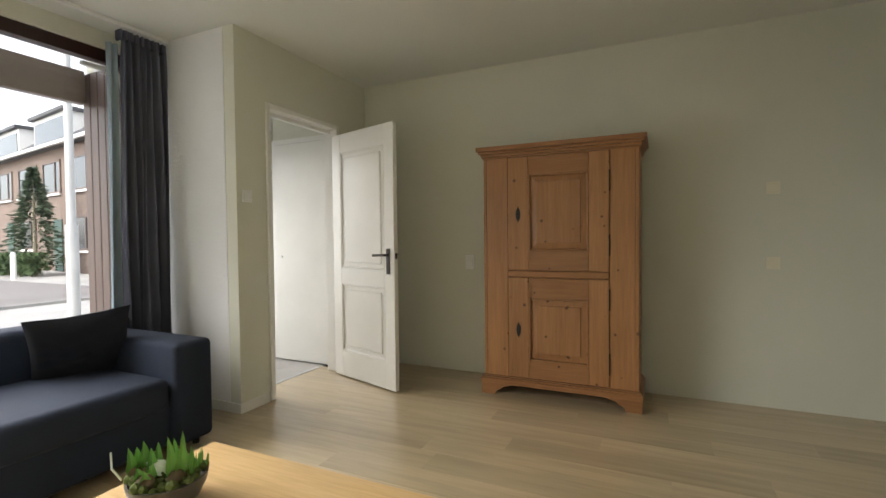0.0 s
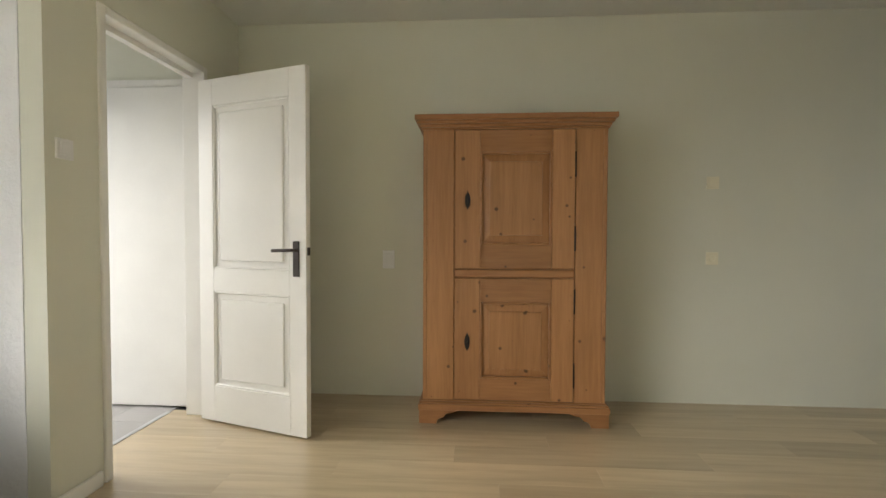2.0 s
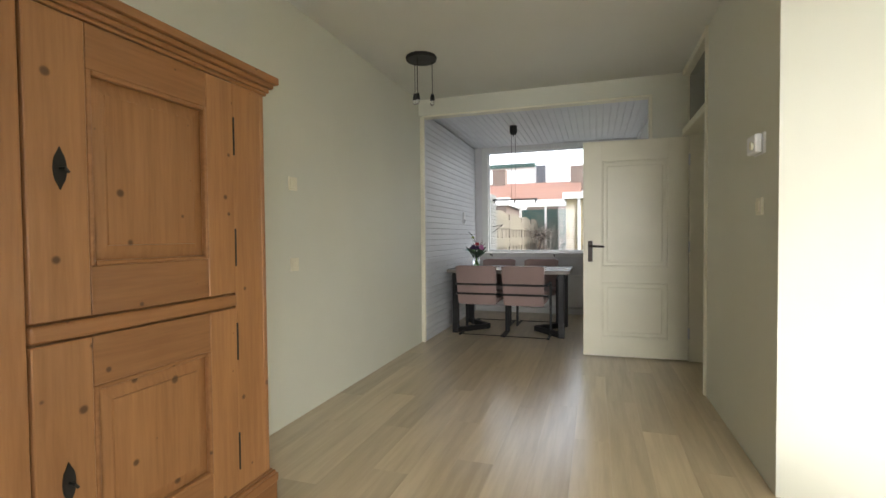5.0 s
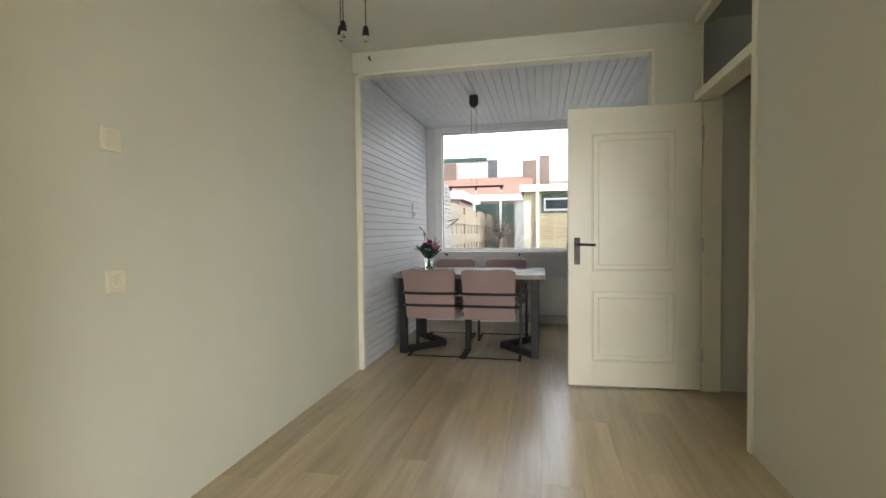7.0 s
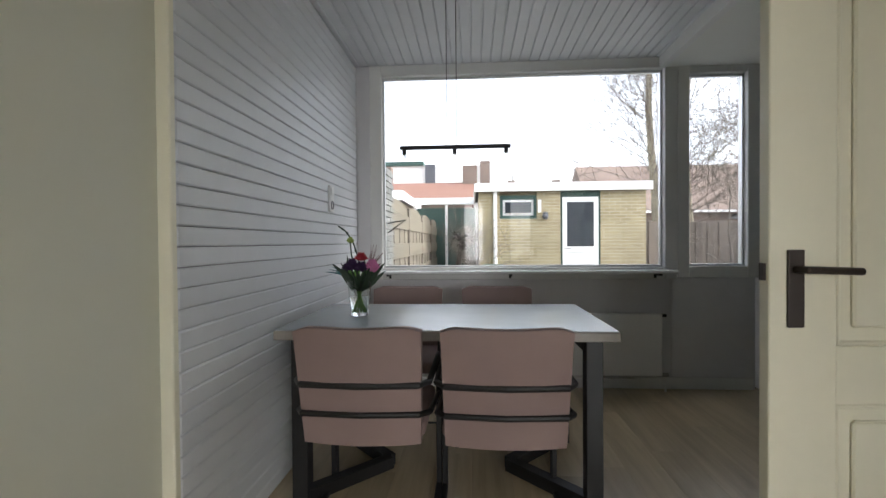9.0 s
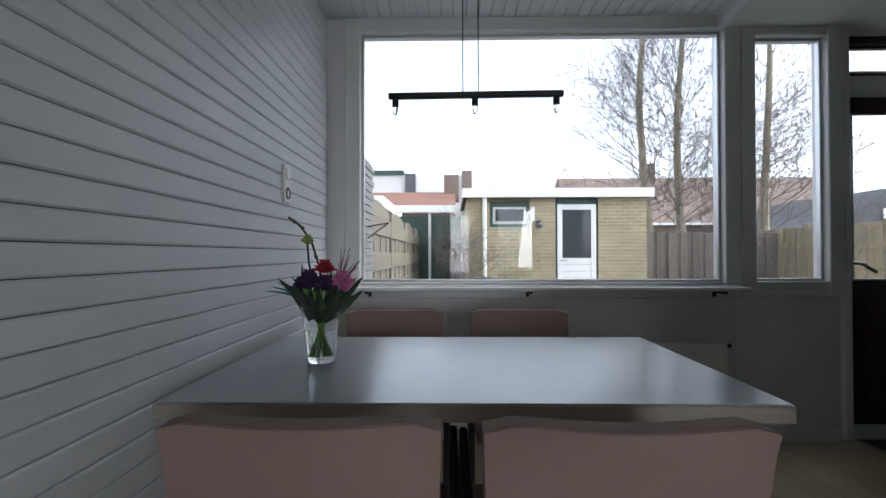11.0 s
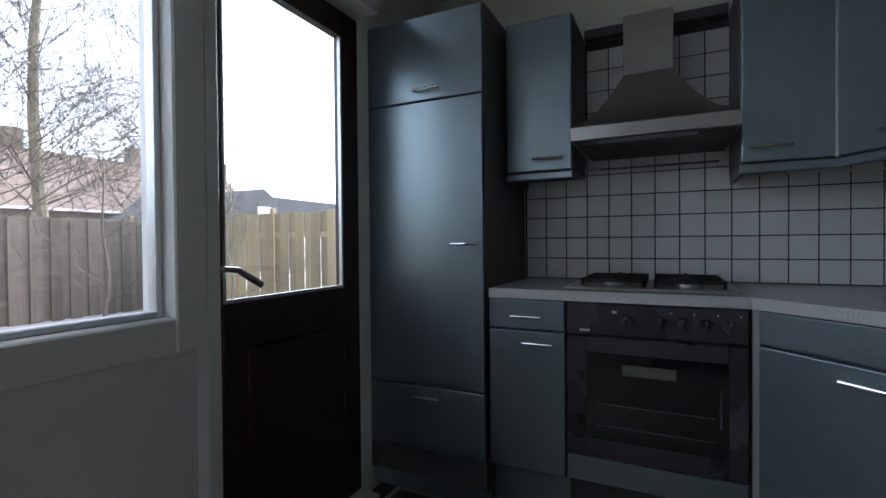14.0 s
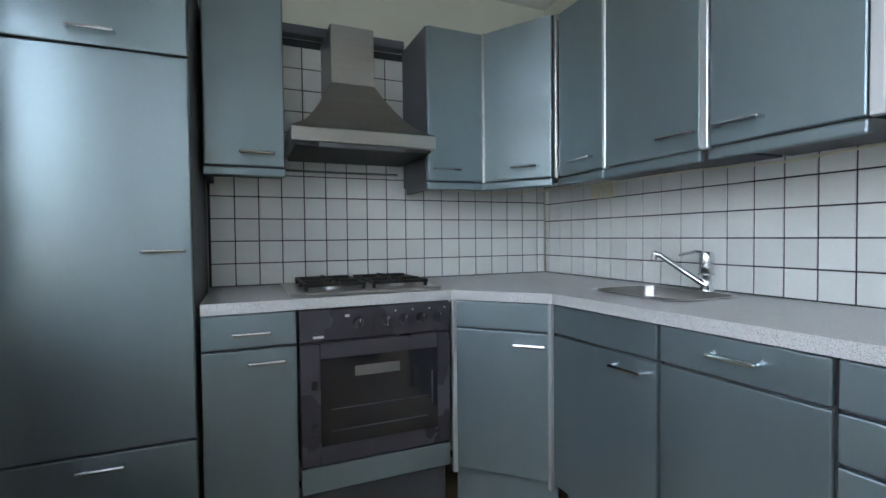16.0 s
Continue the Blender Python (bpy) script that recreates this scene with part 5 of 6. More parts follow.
def wall_unit(name, m, w, d, z0, z1, hx, label, sided=False):
    o = thing(name, m, label, "cabinet", "wall cabinets")
    part("body", bx(0.0, 0.0, z0, w, d, z1), GREYD, o)
    f = part("door", bx(0.003, -0.020, z0 + 0.004, w - 0.003, -0.001, z1 - 0.002, bevel=0.005, seg=2), GREYB, o)
    bow(f, hx, z0 + 0.055, 0.12)
    part("light_rail", bx(-0.001, -0.022, z0 - 0.035, w + 0.001, 0.0, z0 - 0.001, bevel=0.006, seg=2), GREYB, o)
    if sided:
        part("light_rail_side", bx(0.0, 0.0, z0 - 0.035, 0.02, d - 0.05, z0 - 0.001), GREYD, o)
    return o


Z0, Z1 = 1.41, 2.105
wall_unit("wall_cabinet", hobside(5.02, 4.36), 0.293, 0.335, 1.437, Z1, 0.19, "blue-grey wall cabinet between fridge cabinet and hood", True)
wall_unit("wall_cabinet", hobside(4.122, 4.36), 0.285, 0.335, Z0, Z1, 0.09, "blue-grey wall cabinet beside the hood", True)
wall_unit("corner_wall_cabinet", pose(4.352, 3.832, 0, 0, 0, -147.5), 0.345, 0.20, Z0, Z1, 0.225, "diagonal blue-grey corner wall cabinet catching the window light")
wall_unit("wall_cabinet", sinkside(4.045, 3.615), 0.274, 0.37, Z0, Z1, 0.155, "narrow blue-grey wall cabinet over the worktop")
wall_unit("wall_cabinet", sinkside(3.765, 3.615), 0.40, 0.37, Z0, Z1, 0.322, "blue-grey wall cabinet over the sink")
wall_unit("wall_cabinet", sinkside(3.34, 3.615), 0.378, 0.37, Z0, Z1, 0.095, "wide blue-grey wall cabinet")
wall_unit("wall_cabinet", sinkside(2.93, 3.615), 0.545, 0.37, Z0, Z1, 0.10, "blue-grey end wall cabinet")
for x, hw in ((3.766, 0.009), (3.353, 0.013), (2.946, 0.014)):
    o = tagged(part("door_edge_strip", bx(x - hw, 3.617, Z0, x + hw, 3.641, Z1 - 0.002, bevel=0.003), ALU), "bright aluminium strip between wall cabinets", "strip")
for x in (4.24, 4.15):
    so = wall_plate("tile_socket", Matrix.Translation((x, 3.249, 1.375)) @ NORTH, 0.065, 0.065, "dark grey socket on the tiles below the cabinets", "socket", "socket")
for x, y in ((4.335, 3.838), (4.050, 3.642)):
    tagged(part("door_edge_strip", bx(x - 0.008, y - 0.008, Z0, x + 0.008, y + 0.008, Z1 - 0.002, bevel=0.003), STEEL), "bright aluminium strip between wall cabinets", "strip")
tagged(part("under_cabinet_lamp", bx(2.5, 3.33, Z0 - 0.03, 3.0, 3.40, Z0 - 0.002, bevel=0.004), PLASTIC), "unlit ivory strip lamp under the wall cabinets", "lamp")
tagged(part("lamp_cable", tube(bmesh.new(), [(3.0, 3.36, Z0 - 0.02), (3.3, 3.35, Z0 - 0.03), (3.6, 3.36, Z0 - 0.015), (4.3, 3.45, Z0 - 0.025), (4.5, 3.7, Z0 - 0.03), (4.5, 3.95, Z0 - 0.02)], 0.004, 6), PLASTIC), "pale lamp cable sagging under the cabinets", "cable")

# ---- garden and surroundings ----
GZ = -0.10
struct("ground", bx(-150, -150, GZ - 0.3, 150, 150, GZ - 0.02), GROUND, "pale paved and gravelled ground to the horizon", "ground")


def bare_tree(name, x, y, h, r, seed, label, spread=0.32, bark=BARK, base=1.6, count=95):
    rnd = random.Random(seed)
    d = thing(name, pose(x, y, GZ - 0.02), label, "tree")
    tr = bmesh.new()
    pts = [Vector((0.10 * h * 0.1 * math.sin(k * 0.9 + seed), 0.05 * math.cos(k * 1.3), h * k / 10)) for k in range(11)]
    pts[0] = Vector((0, 0, 0))
    for k in range(10):
        rod(tr, pts[k], pts[k + 1], r * (1 - 0.088 * k), r * (1 - 0.088 * (k + 1)), 8)
    part("trunk", tr, bark, d, smooth=True)
    verts, faces = [], []

    def limb(a, b, ra, rb):
        ax = (b - a).normalized()
        u = ax.orthogonal().normalized()
        v = ax.cross(u)
        i0 = len(verts)
        for c, rad in ((a, ra), (b, rb)):
            for k in range(3):
                q = 2.094 * k
                verts.append(c + u * rad * math.cos(q) + v * rad * math.sin(q))
        for k in range(3):
            faces.append((i0 + k, i0 + (k + 1) % 3, i0 + 3 + (k + 1) % 3, i0 + 3 + k))

    def grow(a, dirn, length, rad, depth):
        p, dv = a, dirn.copy()
        n = 4 if depth else 3
        for k in range(n):
            dv = (dv + Vector((rnd.gauss(0, 0.13), rnd.gauss(0, 0.13), rnd.gauss(0.05, 0.08)))).normalized()
            q = p + dv * length / n
            limb(p, q, rad * (1 - k / n * 0.8), rad * (1 - (k + 1) / n * 0.8))
            if depth:
                for _ in range(2 if depth == 1 else 3):
                    side = (dv + Vector((rnd.gauss(0, 0.75), rnd.gauss(0, 0.75), rnd.gauss(0.1, 0.5)))).normalized()
                    grow(q, side, length * (0.34 + 0.24 * rnd.random()), rad * 0.5, depth - 1)
            p = q
    for i in range(count):
        u = (base + (h - base) * (i + rnd.random()) / count) / h
        k = min(9, int(u * 10))
        p = pts[k].lerp(pts[k + 1], u * 10 - k)
        a = rnd.random() * 6.28
        L = h * spread * (1.05 - u) * (0.7 + 0.5 * rnd.random())
        grow(p, Vector((math.cos(a), math.sin(a), 0.45 + 0.5 * u)).normalized(), max(0.5, L), max(0.006, r * 0.125 * (1.15 - u)), 2)
    me = bpy.data.meshes.new("branches")
    me.from_pydata([tuple(v) for v in verts], [], faces)
    me.materials.append(TWIG)
    ob = new("branches", me)
    ob.parent = d
    tagged(ob, "fine bare winter branches", kind="stuff")
    return d


bare_tree("bare_tree", 6.32, 16.0, 13.0, 0.15, 1, "tall bare tree with pale mossy trunk", 0.26)
bare_tree("bare_tree", 7.45, 16.2, 13.5, 0.14, 2, "tall bare tree with pale mossy trunk", 0.26)
bare_tree("bare_tree", 9.78, 16.0, 12.5, 0.14, 3, "tall bare tree with pale mossy trunk", 0.26)
bare_tree("bare_shrub", 6.35, 11.9, 2.9, 0.035, 5, "leafless garden shrub with arching stems by the fence", 0.55, TWIG, 0.3, 22)
bare_tree("bare_shrub", 7.3, 10.4, 2.7, 0.035, 6, "leafless garden shrub with arching stems by the fence", 0.55, BARK, 0.3, 24)


def pollard(x, y, label):
    """A low trunk with a knobbly head and long thin shoots that lean one way."""
    rnd = random.Random(9)
    d = thing("bare_shrub", pose(x, y, GZ - 0.02), label, "shrub")
    spine = [(0, 0, 0), (0.03, 0.02, 0.5), (-0.03, 0.0, 0.9), (0.02, 0.01, 1.18), (0.10, 0.0, 1.34)]
    tr = bmesh.new()
    for k, (a, b) in enumerate(zip(spine, spine[1:])):
        rod(tr, a, b, 0.050 - 0.006 * k, 0.046 - 0.006 * k, 9)
    for _ in range(16):
        c = (rnd.uniform(-0.06, 0.20), rnd.uniform(-0.08, 0.08), rnd.uniform(1.22, 1.42))
        bmesh.ops.create_icosphere(tr, subdivisions=1, radius=rnd.uniform(0.018, 0.040), matrix=Matrix.Translation(c))
    part("trunk", tr, TWIGD, d, "dark gnarled trunk", True)
    sh = bmesh.new()
    for _ in range(70):
        p = Vector((rnd.uniform(-0.08, 0.20), rnd.uniform(-0.08, 0.08), rnd.uniform(1.22, 1.42)))
        v = Vector((rnd.uniform(-0.35, 1.0), rnd.uniform(-0.5, 0.5), rnd.uniform(-0.15, 0.7))).normalized()
        length = rnd.uniform(0.12, 0.34)
        for k in range(3):
            q = p + v * length / 3
            rod(sh, p, q, 0.0048 - 0.0011 * k, 0.0037 - 0.0011 * k, 4)
            p, v = q, (v + Vector((0.05, 0, rnd.uniform(0.0, 0.25)))).normalized()
    tagged(part("shoots", sh, TWIG, d), "thin bare shoots", kind="stuff")


pollard(0.80, 7.6, "gnarled bare pollarded shrub on the terrace by the fence")
bare_tree("bare_shrub", 1.02, 7.75, 1.08, 0.02, 12, "low twiggy bare shrub on the terrace", 0.5, TWIGD, 0.55, 14)
bare_tree("far_tree", 4.4, 42, 8.0, 0.16, 15, "small bare tree behind the shed", 0.40, TWIG, 2.0, 36)


def shed():
    d = thing("garden_shed", pose(1.09, 11.4, GZ), "flat-roofed yellow brick garden shed with white fascia", "shed")
    W, g = 3.36, -GZ
    wl_ = bx(0, 0, -0.02, 0.43, 0.2, 2.30)
    box(wl_, 1.18, 0, -0.02, 1.66, 0.2, 2.30)
    box(wl_, 2.46, 0, -0.02, W, 0.2, 2.30)
    box(wl_, 0.43, 0, -0.02, 1.18, 0.2, 1.72)
    box(wl_, 0, 0.2, -0.02, 0.2, 3.0, 2.30)
    box(wl_, W - 0.2, 0.2, -0.02, W, 3.0, 2.30)
    box(wl_, 0.43, 0.1, 2.15, 2.46, 0.2, 2.3)
    part("wall", wl_, SHEDBR, d)
    part("roof", bx(-0.06, -0.10, 2.28, W + 0.06, 3.1, 2.40), ROOFD, d)
    part("fascia", bx(-0.09, -0.14, 2.27, W + 0.09, -0.10, 2.44, bevel=0.004), WHITE, d, "white roof fascia board")
    part("fascia_side", bx(-0.09, -0.10, 2.27, -0.06, 3.1, 2.44), WHITE, d)
    wn_ = bx(0.43, 0.03, 1.72, 1.18, 0.12, 1.78)
    box(wn_, 0.43, 0.03, 2.12, 1.18, 0.12, 2.20)
    box(wn_, 0.43, 0.03, 1.78, 0.49, 0.12, 2.12)
    box(wn_, 1.12, 0.03, 1.78, 1.18, 0.12, 2.12)
    win = part("window", wn_, GREEND, d, "dark green window frame")
    c = bx(0.49, -0.02, 1.79, 1.12, 0.03, 1.84)
    box(c, 0.49, -0.02, 2.06, 1.12, 0.03, 2.11)
    box(c, 0.49, -0.02, 1.84, 0.54, 0.03, 2.06)
    box(c, 1.07, -0.02, 1.84, 1.12, 0.03, 2.06)
    part("casement", c, WHITE, win, "white top-hung casement").matrix_basis = pose(0, 0.02, 0, -1.5, 0, 0)
    part("pane", bx(0.54, 0.0, 1.84, 1.07, 0.012, 2.06), DARKGL, win)
    fr_ = bx(1.66, 0.02, 0, 1.70, 0.12, 2.20)
    box(fr_, 2.42, 0.02, 0, 2.46, 0.12, 2.20)
    box(fr_, 1.66, 0.02, 2.15, 2.46, 0.12, 2.27)
    part("door_frame", fr_, GREEND, d, "dark green door frame")
    dl = bx(1.70, 0.0, 0.02, 1.79, 0.05, 2.15)
    box(dl, 2.33, 0.0, 0.02, 2.42, 0.05, 2.15)
    box(dl, 1.79, 0.0, 2.05, 2.33, 0.05, 2.15)
    for k in range(9):
        box(dl, 1.79, 0.006, 0.02 + k * 0.125, 2.33, 0.04, 0.14 + k * 0.125, 0.004)
    door = part("door", dl, WHITE, d, "white boarded door with dark upper glass")
    part("pane", bx(1.79, 0.015, 1.15, 2.33, 0.03, 2.05), DARKGL, door)
    part("handle", tube(bmesh.new(), [(1.745, 0, 1.10), (1.745, -0.05, 1.10), (1.85, -0.05, 1.10)], 0.012), STEEL, door)
    part("downpipe", tube(bmesh.new(), [(0.33, -0.05, 2.40), (0.33, -0.06, 0.62)], 0.04, 12), WHITE, d, "white drainpipe")
    lp = part("wall_lamp", lathe(bmesh.new(), [(0.0, 1.86), (0.06, 1.83), (0.05, 1.80), (0.07, 1.76), (0.04, 1.70), (0, 1.69)], 14, 1.34, -0.09), GREYD, d, "small outdoor lamp")
    part("wall_box", bx(1.20, -0.03, 1.84, 1.27, 0.0, 2.1, bevel=0.004), WHITE, d)


shed()
o = thing("rain_barrel", pose(1.35, 10.92, GZ), "bright green plastic rain barrel by the shed", "barrel")
part("body", lathe(bmesh.new(), [(0, 0), (0.24, 0), (0.28, 0.36), (0.27, 0.68), (0.29, 0.69), (0.29, 0.76), (0.22, 0.76)], 22), GREENL, o, smooth=True)
part("lid", lathe(bmesh.new(), [(0.22, 0.76), (0.21, 0.80), (0, 0.82)], 22), GREEND, o, smooth=True)
part("tap", tube(bmesh.new(), [(0, -0.28, 0.12), (0, -0.34, 0.12), (0, -0.34, 0.07)], 0.015), GREEND, o)


def board_fence():
    """Horizontal overlapping boards between posts along the western boundary."""
    d = thing("board_fence", pose(-0.02, 6.95, GZ), "panelled timber fence of overlapping horizontal boards", "fence")
    me = to_mesh("board", bx(-0.012, 0.0, 0.0, 0.012, 1.74, 0.205, bevel=0.004), FENCEH)
    for p in range(4):
        y = p * 1.82
        part("post", bx(-0.035, y - 0.035, 0, 0.035, y + 0.035, 1.76, bevel=0.004), FENCEG, d)
        for k in range(8):
            piece("board", me, d, pose(0.018 if k % 2 else -0.008, y + 0.04, 0.05 + k * 0.197, 0, 0, 0))
        top = bmesh.new()
        n = 8
        lo = [top.verts.new((sx, y + 0.04 + 1.74 * i / n, 1.63)) for i in range(n + 1) for sx in (-0.02, 0.004)]
        hi = [top.verts.new((sx, y + 0.04 + 1.74 * i / n, 1.74 + 0.07 * math.cos(math.pi * (i / n - 0.5)))) for i in range(n + 1) for sx in (-0.02, 0.004)]
        for i in range(n):
            a = 2 * i
            for q in ((lo[a], lo[a + 2], hi[a + 2], hi[a]), (lo[a + 1], hi[a + 1], hi[a + 3], lo[a + 3]), (hi[a], hi[a + 2], hi[a + 3], hi[a + 1])):
                top.faces.new(q)
        part("curved_top_board", top, FENCEH, d)
        for yy in (0.45, 0.9, 1.35):
            part("batten", bx(0.02, y + yy, 0.05, 0.028, y + yy + 0.035, 1.62), FENCEG, d)


board_fence()


def plank_fence(name, m, n, mat_, label, h=1.70, pitch=0.145, sway=0.0, half=0.088, set_back=0.03):
    """Upright boards, every second one set back, on two rails."""
    d = thing(name, m, label, "fence")
    me = to_mesh("plank", bx(-half, -0.01, 0.0, half, 0.01, h, bevel=0.006), mat_)
    rnd = random.Random(n)
    for i in range(n):
        piece("plank", me, d, pose(i * pitch, set_back if i % 2 else 0.0, 0.0 - 0.03 * rnd.random(), 0, 0, rnd.uniform(-1.5, 1.5) * sway))
    for z in (0.3, 1.35):
        part("rail", bx(-0.1, 0.012, z, n * pitch, 0.03, z + 0.09), mat_, d)
    for i in range(0, n, 12):
        part("post", bx(i * pitch - 0.045, 0.045, 0, i * pitch + 0.045, 0.13, h + 0.08, bevel=0.01), mat_, d)
    return d


plank_fence("plank_fence", pose(8.45, 15.0, GZ, 0, 0, -90), 56, FENCEW, "upright-board timber garden fence with rounded posts", 1.80, 0.176, 0.5, 0.100, 0.05)
plank_fence("old_plank_fence", pose(4.55, 13.6, GZ), 28, FENCEG, "weathered grey upright-board fence beside the shed", 1.72, 0.14, 1.0)
o = thing("green_gate", pose(-0.55, 14.1, GZ), "dark green double gate with white posts", "gate")
for x in (0.0, 0.82):
    lf = part("leaf", bx(x + 0.04, 0, 0.05, x + 0.78, 0.05, 2.15), GREEND, o)
for x in (-0.06, 0.78, 1.58):
    part("post", bx(x, -0.02, 0, x + 0.06, 0.08, 2.25), WHITE, o)
part("lintel", bx(-0.3, -0.06, 2.25, 1.9, 0.1, 2.42), WHITE, o)


def garage():
    d = thing("neighbour_garage", pose(-4.7, 12.2, GZ), "low neighbouring shed with white roof edge", "shed")
    part("wall", bx(0, 0, -0.02, 4.0, 3.5, 2.2), HOUSEBR, d)
    part("fascia", bx(-0.1, -0.1, 2.2, 4.1, 3.6, 2.42), WHITE, d)


garage()


def row_house(name, m, w, depth, eave, ridge, wall_m, roof_m, label, bays, dormer=True, upper=False):
    """A terraced house: local front faces -y; each bay has windows on two floors and a dormer."""
    d = thing(name, m, label, "house")
    part("wall", bx(0, 0, -0.02, w, depth, eave), wall_m, d)
    bm = bmesh.new()
    o_ = 0.35
    v = [bm.verts.new(p) for p in ((-0.1, -o_, eave - 0.1), (w + 0.1, -o_, eave - 0.1), (w + 0.1, depth / 2, ridge), (-0.1, depth / 2, ridge), (-0.1, depth + o_, eave - 0.1), (w + 0.1, depth + o_, eave - 0.1))]
    for f in ((0, 1, 2, 3), (3, 2, 5, 4), (0, 3, 4), (1, 5, 2), (0, 4, 5, 1)):
        bm.faces.new([v[i] for i in f])
    roof = part("roof", bm, roof_m, d)
    part("gutter", bx(-0.1, -o_ - 0.12, eave - 0.12, w + 0.1, -o_, eave), WHITE, roof)
    bw = w / bays
    for i in range(bays):
        x = i * bw
        part("chimney", bx(x + bw - 0.5, depth / 2 - 0.35, ridge - 0.5, x + bw + 0.3, depth / 2 + 0.35, ridge + 0.9), HOUSEBR, roof)
        for z0, z1, xa, xb in ((0.9, 2.3, 0.5, 2.6), (3.3, 4.7, 0.5, 2.9), (3.3, 4.7, 3.6, bw - 0.4)):
            if z1 > eave - 0.2 or xb > bw:
                continue
            f = bx(x + xa, -0.05, z0, x + xa + 0.09, 0.05, z1)
            box(f, x + xb - 0.09, -0.05, z0, x + xb, 0.05, z1)
            box(f, x + xa, -0.05, z0, x + xb, 0.05, z0 + 0.09)
            box(f, x + xa, -0.05, z1 - 0.09, x + xb, 0.05, z1)
            xm = x + xa + (xb - xa) * 0.68
            box(f, xm, -0.05, z0, xm + 0.07, 0.05, z1)
            wn_ = part("window", f, BROWNP if not upper else WHITE, d)
            part("pane", bx(x + xa + 0.05, -0.02, z0 + 0.05, x + xb - 0.05, 0.02, z1 - 0.05), DARKGL, wn_)
            part("sill", bx(x + xa - 0.05, -0.12, z0 - 0.08, x + xb + 0.05, -0.05, z0), WHITE, wn_)
        part("door", bx(x + bw - 1.3, -0.04, 0, x + bw - 0.4, 0.02, 2.2), GREEND, d)
        if dormer:
            dz = eave + 0.1
            dm = part("dormer", bx(x + 0.9, 0.5, dz, x + bw - 1.2, depth / 2, dz + 1.6), WHITE, roof, "white dormer")
            part("dormer_roof", bx(x + 0.75, 0.3, dz + 1.6, x + bw - 1.05, depth / 2, dz + 1.75), ROOFD, dm)
            part("dormer_pane", bx(x + 1.1, 0.46, dz + 0.35, x + bw - 1.4, 0.5, dz + 1.4), DARKGL, dm)
    return d


# street side: the terrace across the side road
row_house("terraced_house", pose(-9.6, -40.0, GZ, 0, 0, 82), 24.0, 8.5, 5.3, 8.8, HOUSEBR, ROOFD, "brown brick terraced houses with dark roofs and white dormers", 4)
# garden side
row_house("neighbour_house", pose(-13.5, 24.0, GZ), 14.4, 8.0, 3.2, 4.6, HOUSEBR, ROOFO, "low brick house with orange tiled roof", 3, False)
o = thing("white_house", pose(-7.0, 30.0, GZ), "white flat-topped upper storey between brick piers", "house")
part("wall", bx(0, 0, -0.02, 9.0, 6.0, 5.9), WHITE, o)
part("roof_edge", bx(-0.2, -0.2, 5.9, 5.0, 6.2, 6.15), GREEND, o)
for x in (0.2, 5.1, 8.4):
    part("brick_pier", bx(x, -0.25, 0, x + 0.6, 0.3, 5.95 if x < 8 else 6.1), HOUSEBR if x != 5.1 else GREYD, o)
row_house("far_house", pose(8.0, 30.0, GZ), 18.0, 8.0, 3.0, 6.3, HOUSEBR, ROOFB, "brown roofed house behind the trees", 3, False)
row_house("distant_house", pose(0.5, 46.0, GZ), 9.0, 8.0, 4.6, 6.6, HOUSEBR, ROOFB, "distant brown roof with chimneys above the shed", 2, False)
o = thing("gabled_house", pose(16.0, 21.8, GZ), "dark gabled house with black roof over the fence", "house")
part("wall", prism(bmesh.new(), [(0, 0), (4.6, 0), (4.6, 6), (0, 6)], -0.02, 2.35), GREYD, o)
bm = bmesh.new()
v = [bm.verts.new(p) for p in ((-0.1, -0.4, 2.3), (2.3, -0.4, 3.85), (4.9, -0.4, 2.3), (-0.3, 9, 2.5), (2.3, 9, 3.85), (4.9, 9, 2.5))]
for f in ((0, 1, 2), (3, 5, 4), (0, 3, 4, 1), (1, 4, 5, 2), (0, 2, 5, 3)):
    bm.faces.new([v[i] for i in f])
part("roof", bm, ROOFD, o)
part("gable_window", bx(1.9, -0.46, 2.6, 2.7, -0.41, 3.0), WHITE, o)
part("roof_wing", prism(bmesh.new(), [(2.6, 1), (16, 1), (16, 7), (2.6, 7)], 2.2, 3.70), ROOFD, o)


def conifer(x, y, h, r, seed, label):
    rnd = random.Random(seed)
    d = thing("conifer", pose(x, y, GZ - 0.02), label, "tree")
    part("trunk", rod(bmesh.new(), (0, 0, 0), (0, 0, h * 0.9), 0.09, 0.02, 8), BARK, d)
    verts, faces = [], []
    for i in range(2600):
        u = rnd.random() ** 0.8
        a = rnd.random() * 6.283
        rr = r * (1 - u) ** 0.85 * (0.35 + 0.65 * rnd.random() ** 0.5) * (0.8 + 0.3 * math.sin(a * 5 + u * 40))
        c = Vector((rr * math.cos(a), rr * math.sin(a), 0.25 + u * (h - 0.25) - 0.12 * rr))
        t1 = Vector((math.cos(a), math.sin(a), -0.3 + 0.5 * rnd.random())).normalized() * (0.10 + 0.12 * rnd.random())
        t2 = t1.cross(Vector((rnd.gauss(0, 1), rnd.gauss(0, 1), rnd.gauss(0, 1)))).normalized() * 0.035
        i0 = len(verts)
        verts += [c - t2, c + t1, c + t2, c - t1 * 0.3]
        faces.append((i0, i0 + 1, i0 + 2, i0 + 3))
    me = bpy.data.meshes.new("crown")
    me.from_pydata([tuple(p) for p in verts], [], faces)
    me.materials.append(CONIF)
    ob = new("crown", me)
    ob.parent = d
    tagged(ob, "dense green needle sprays", kind="stuff")


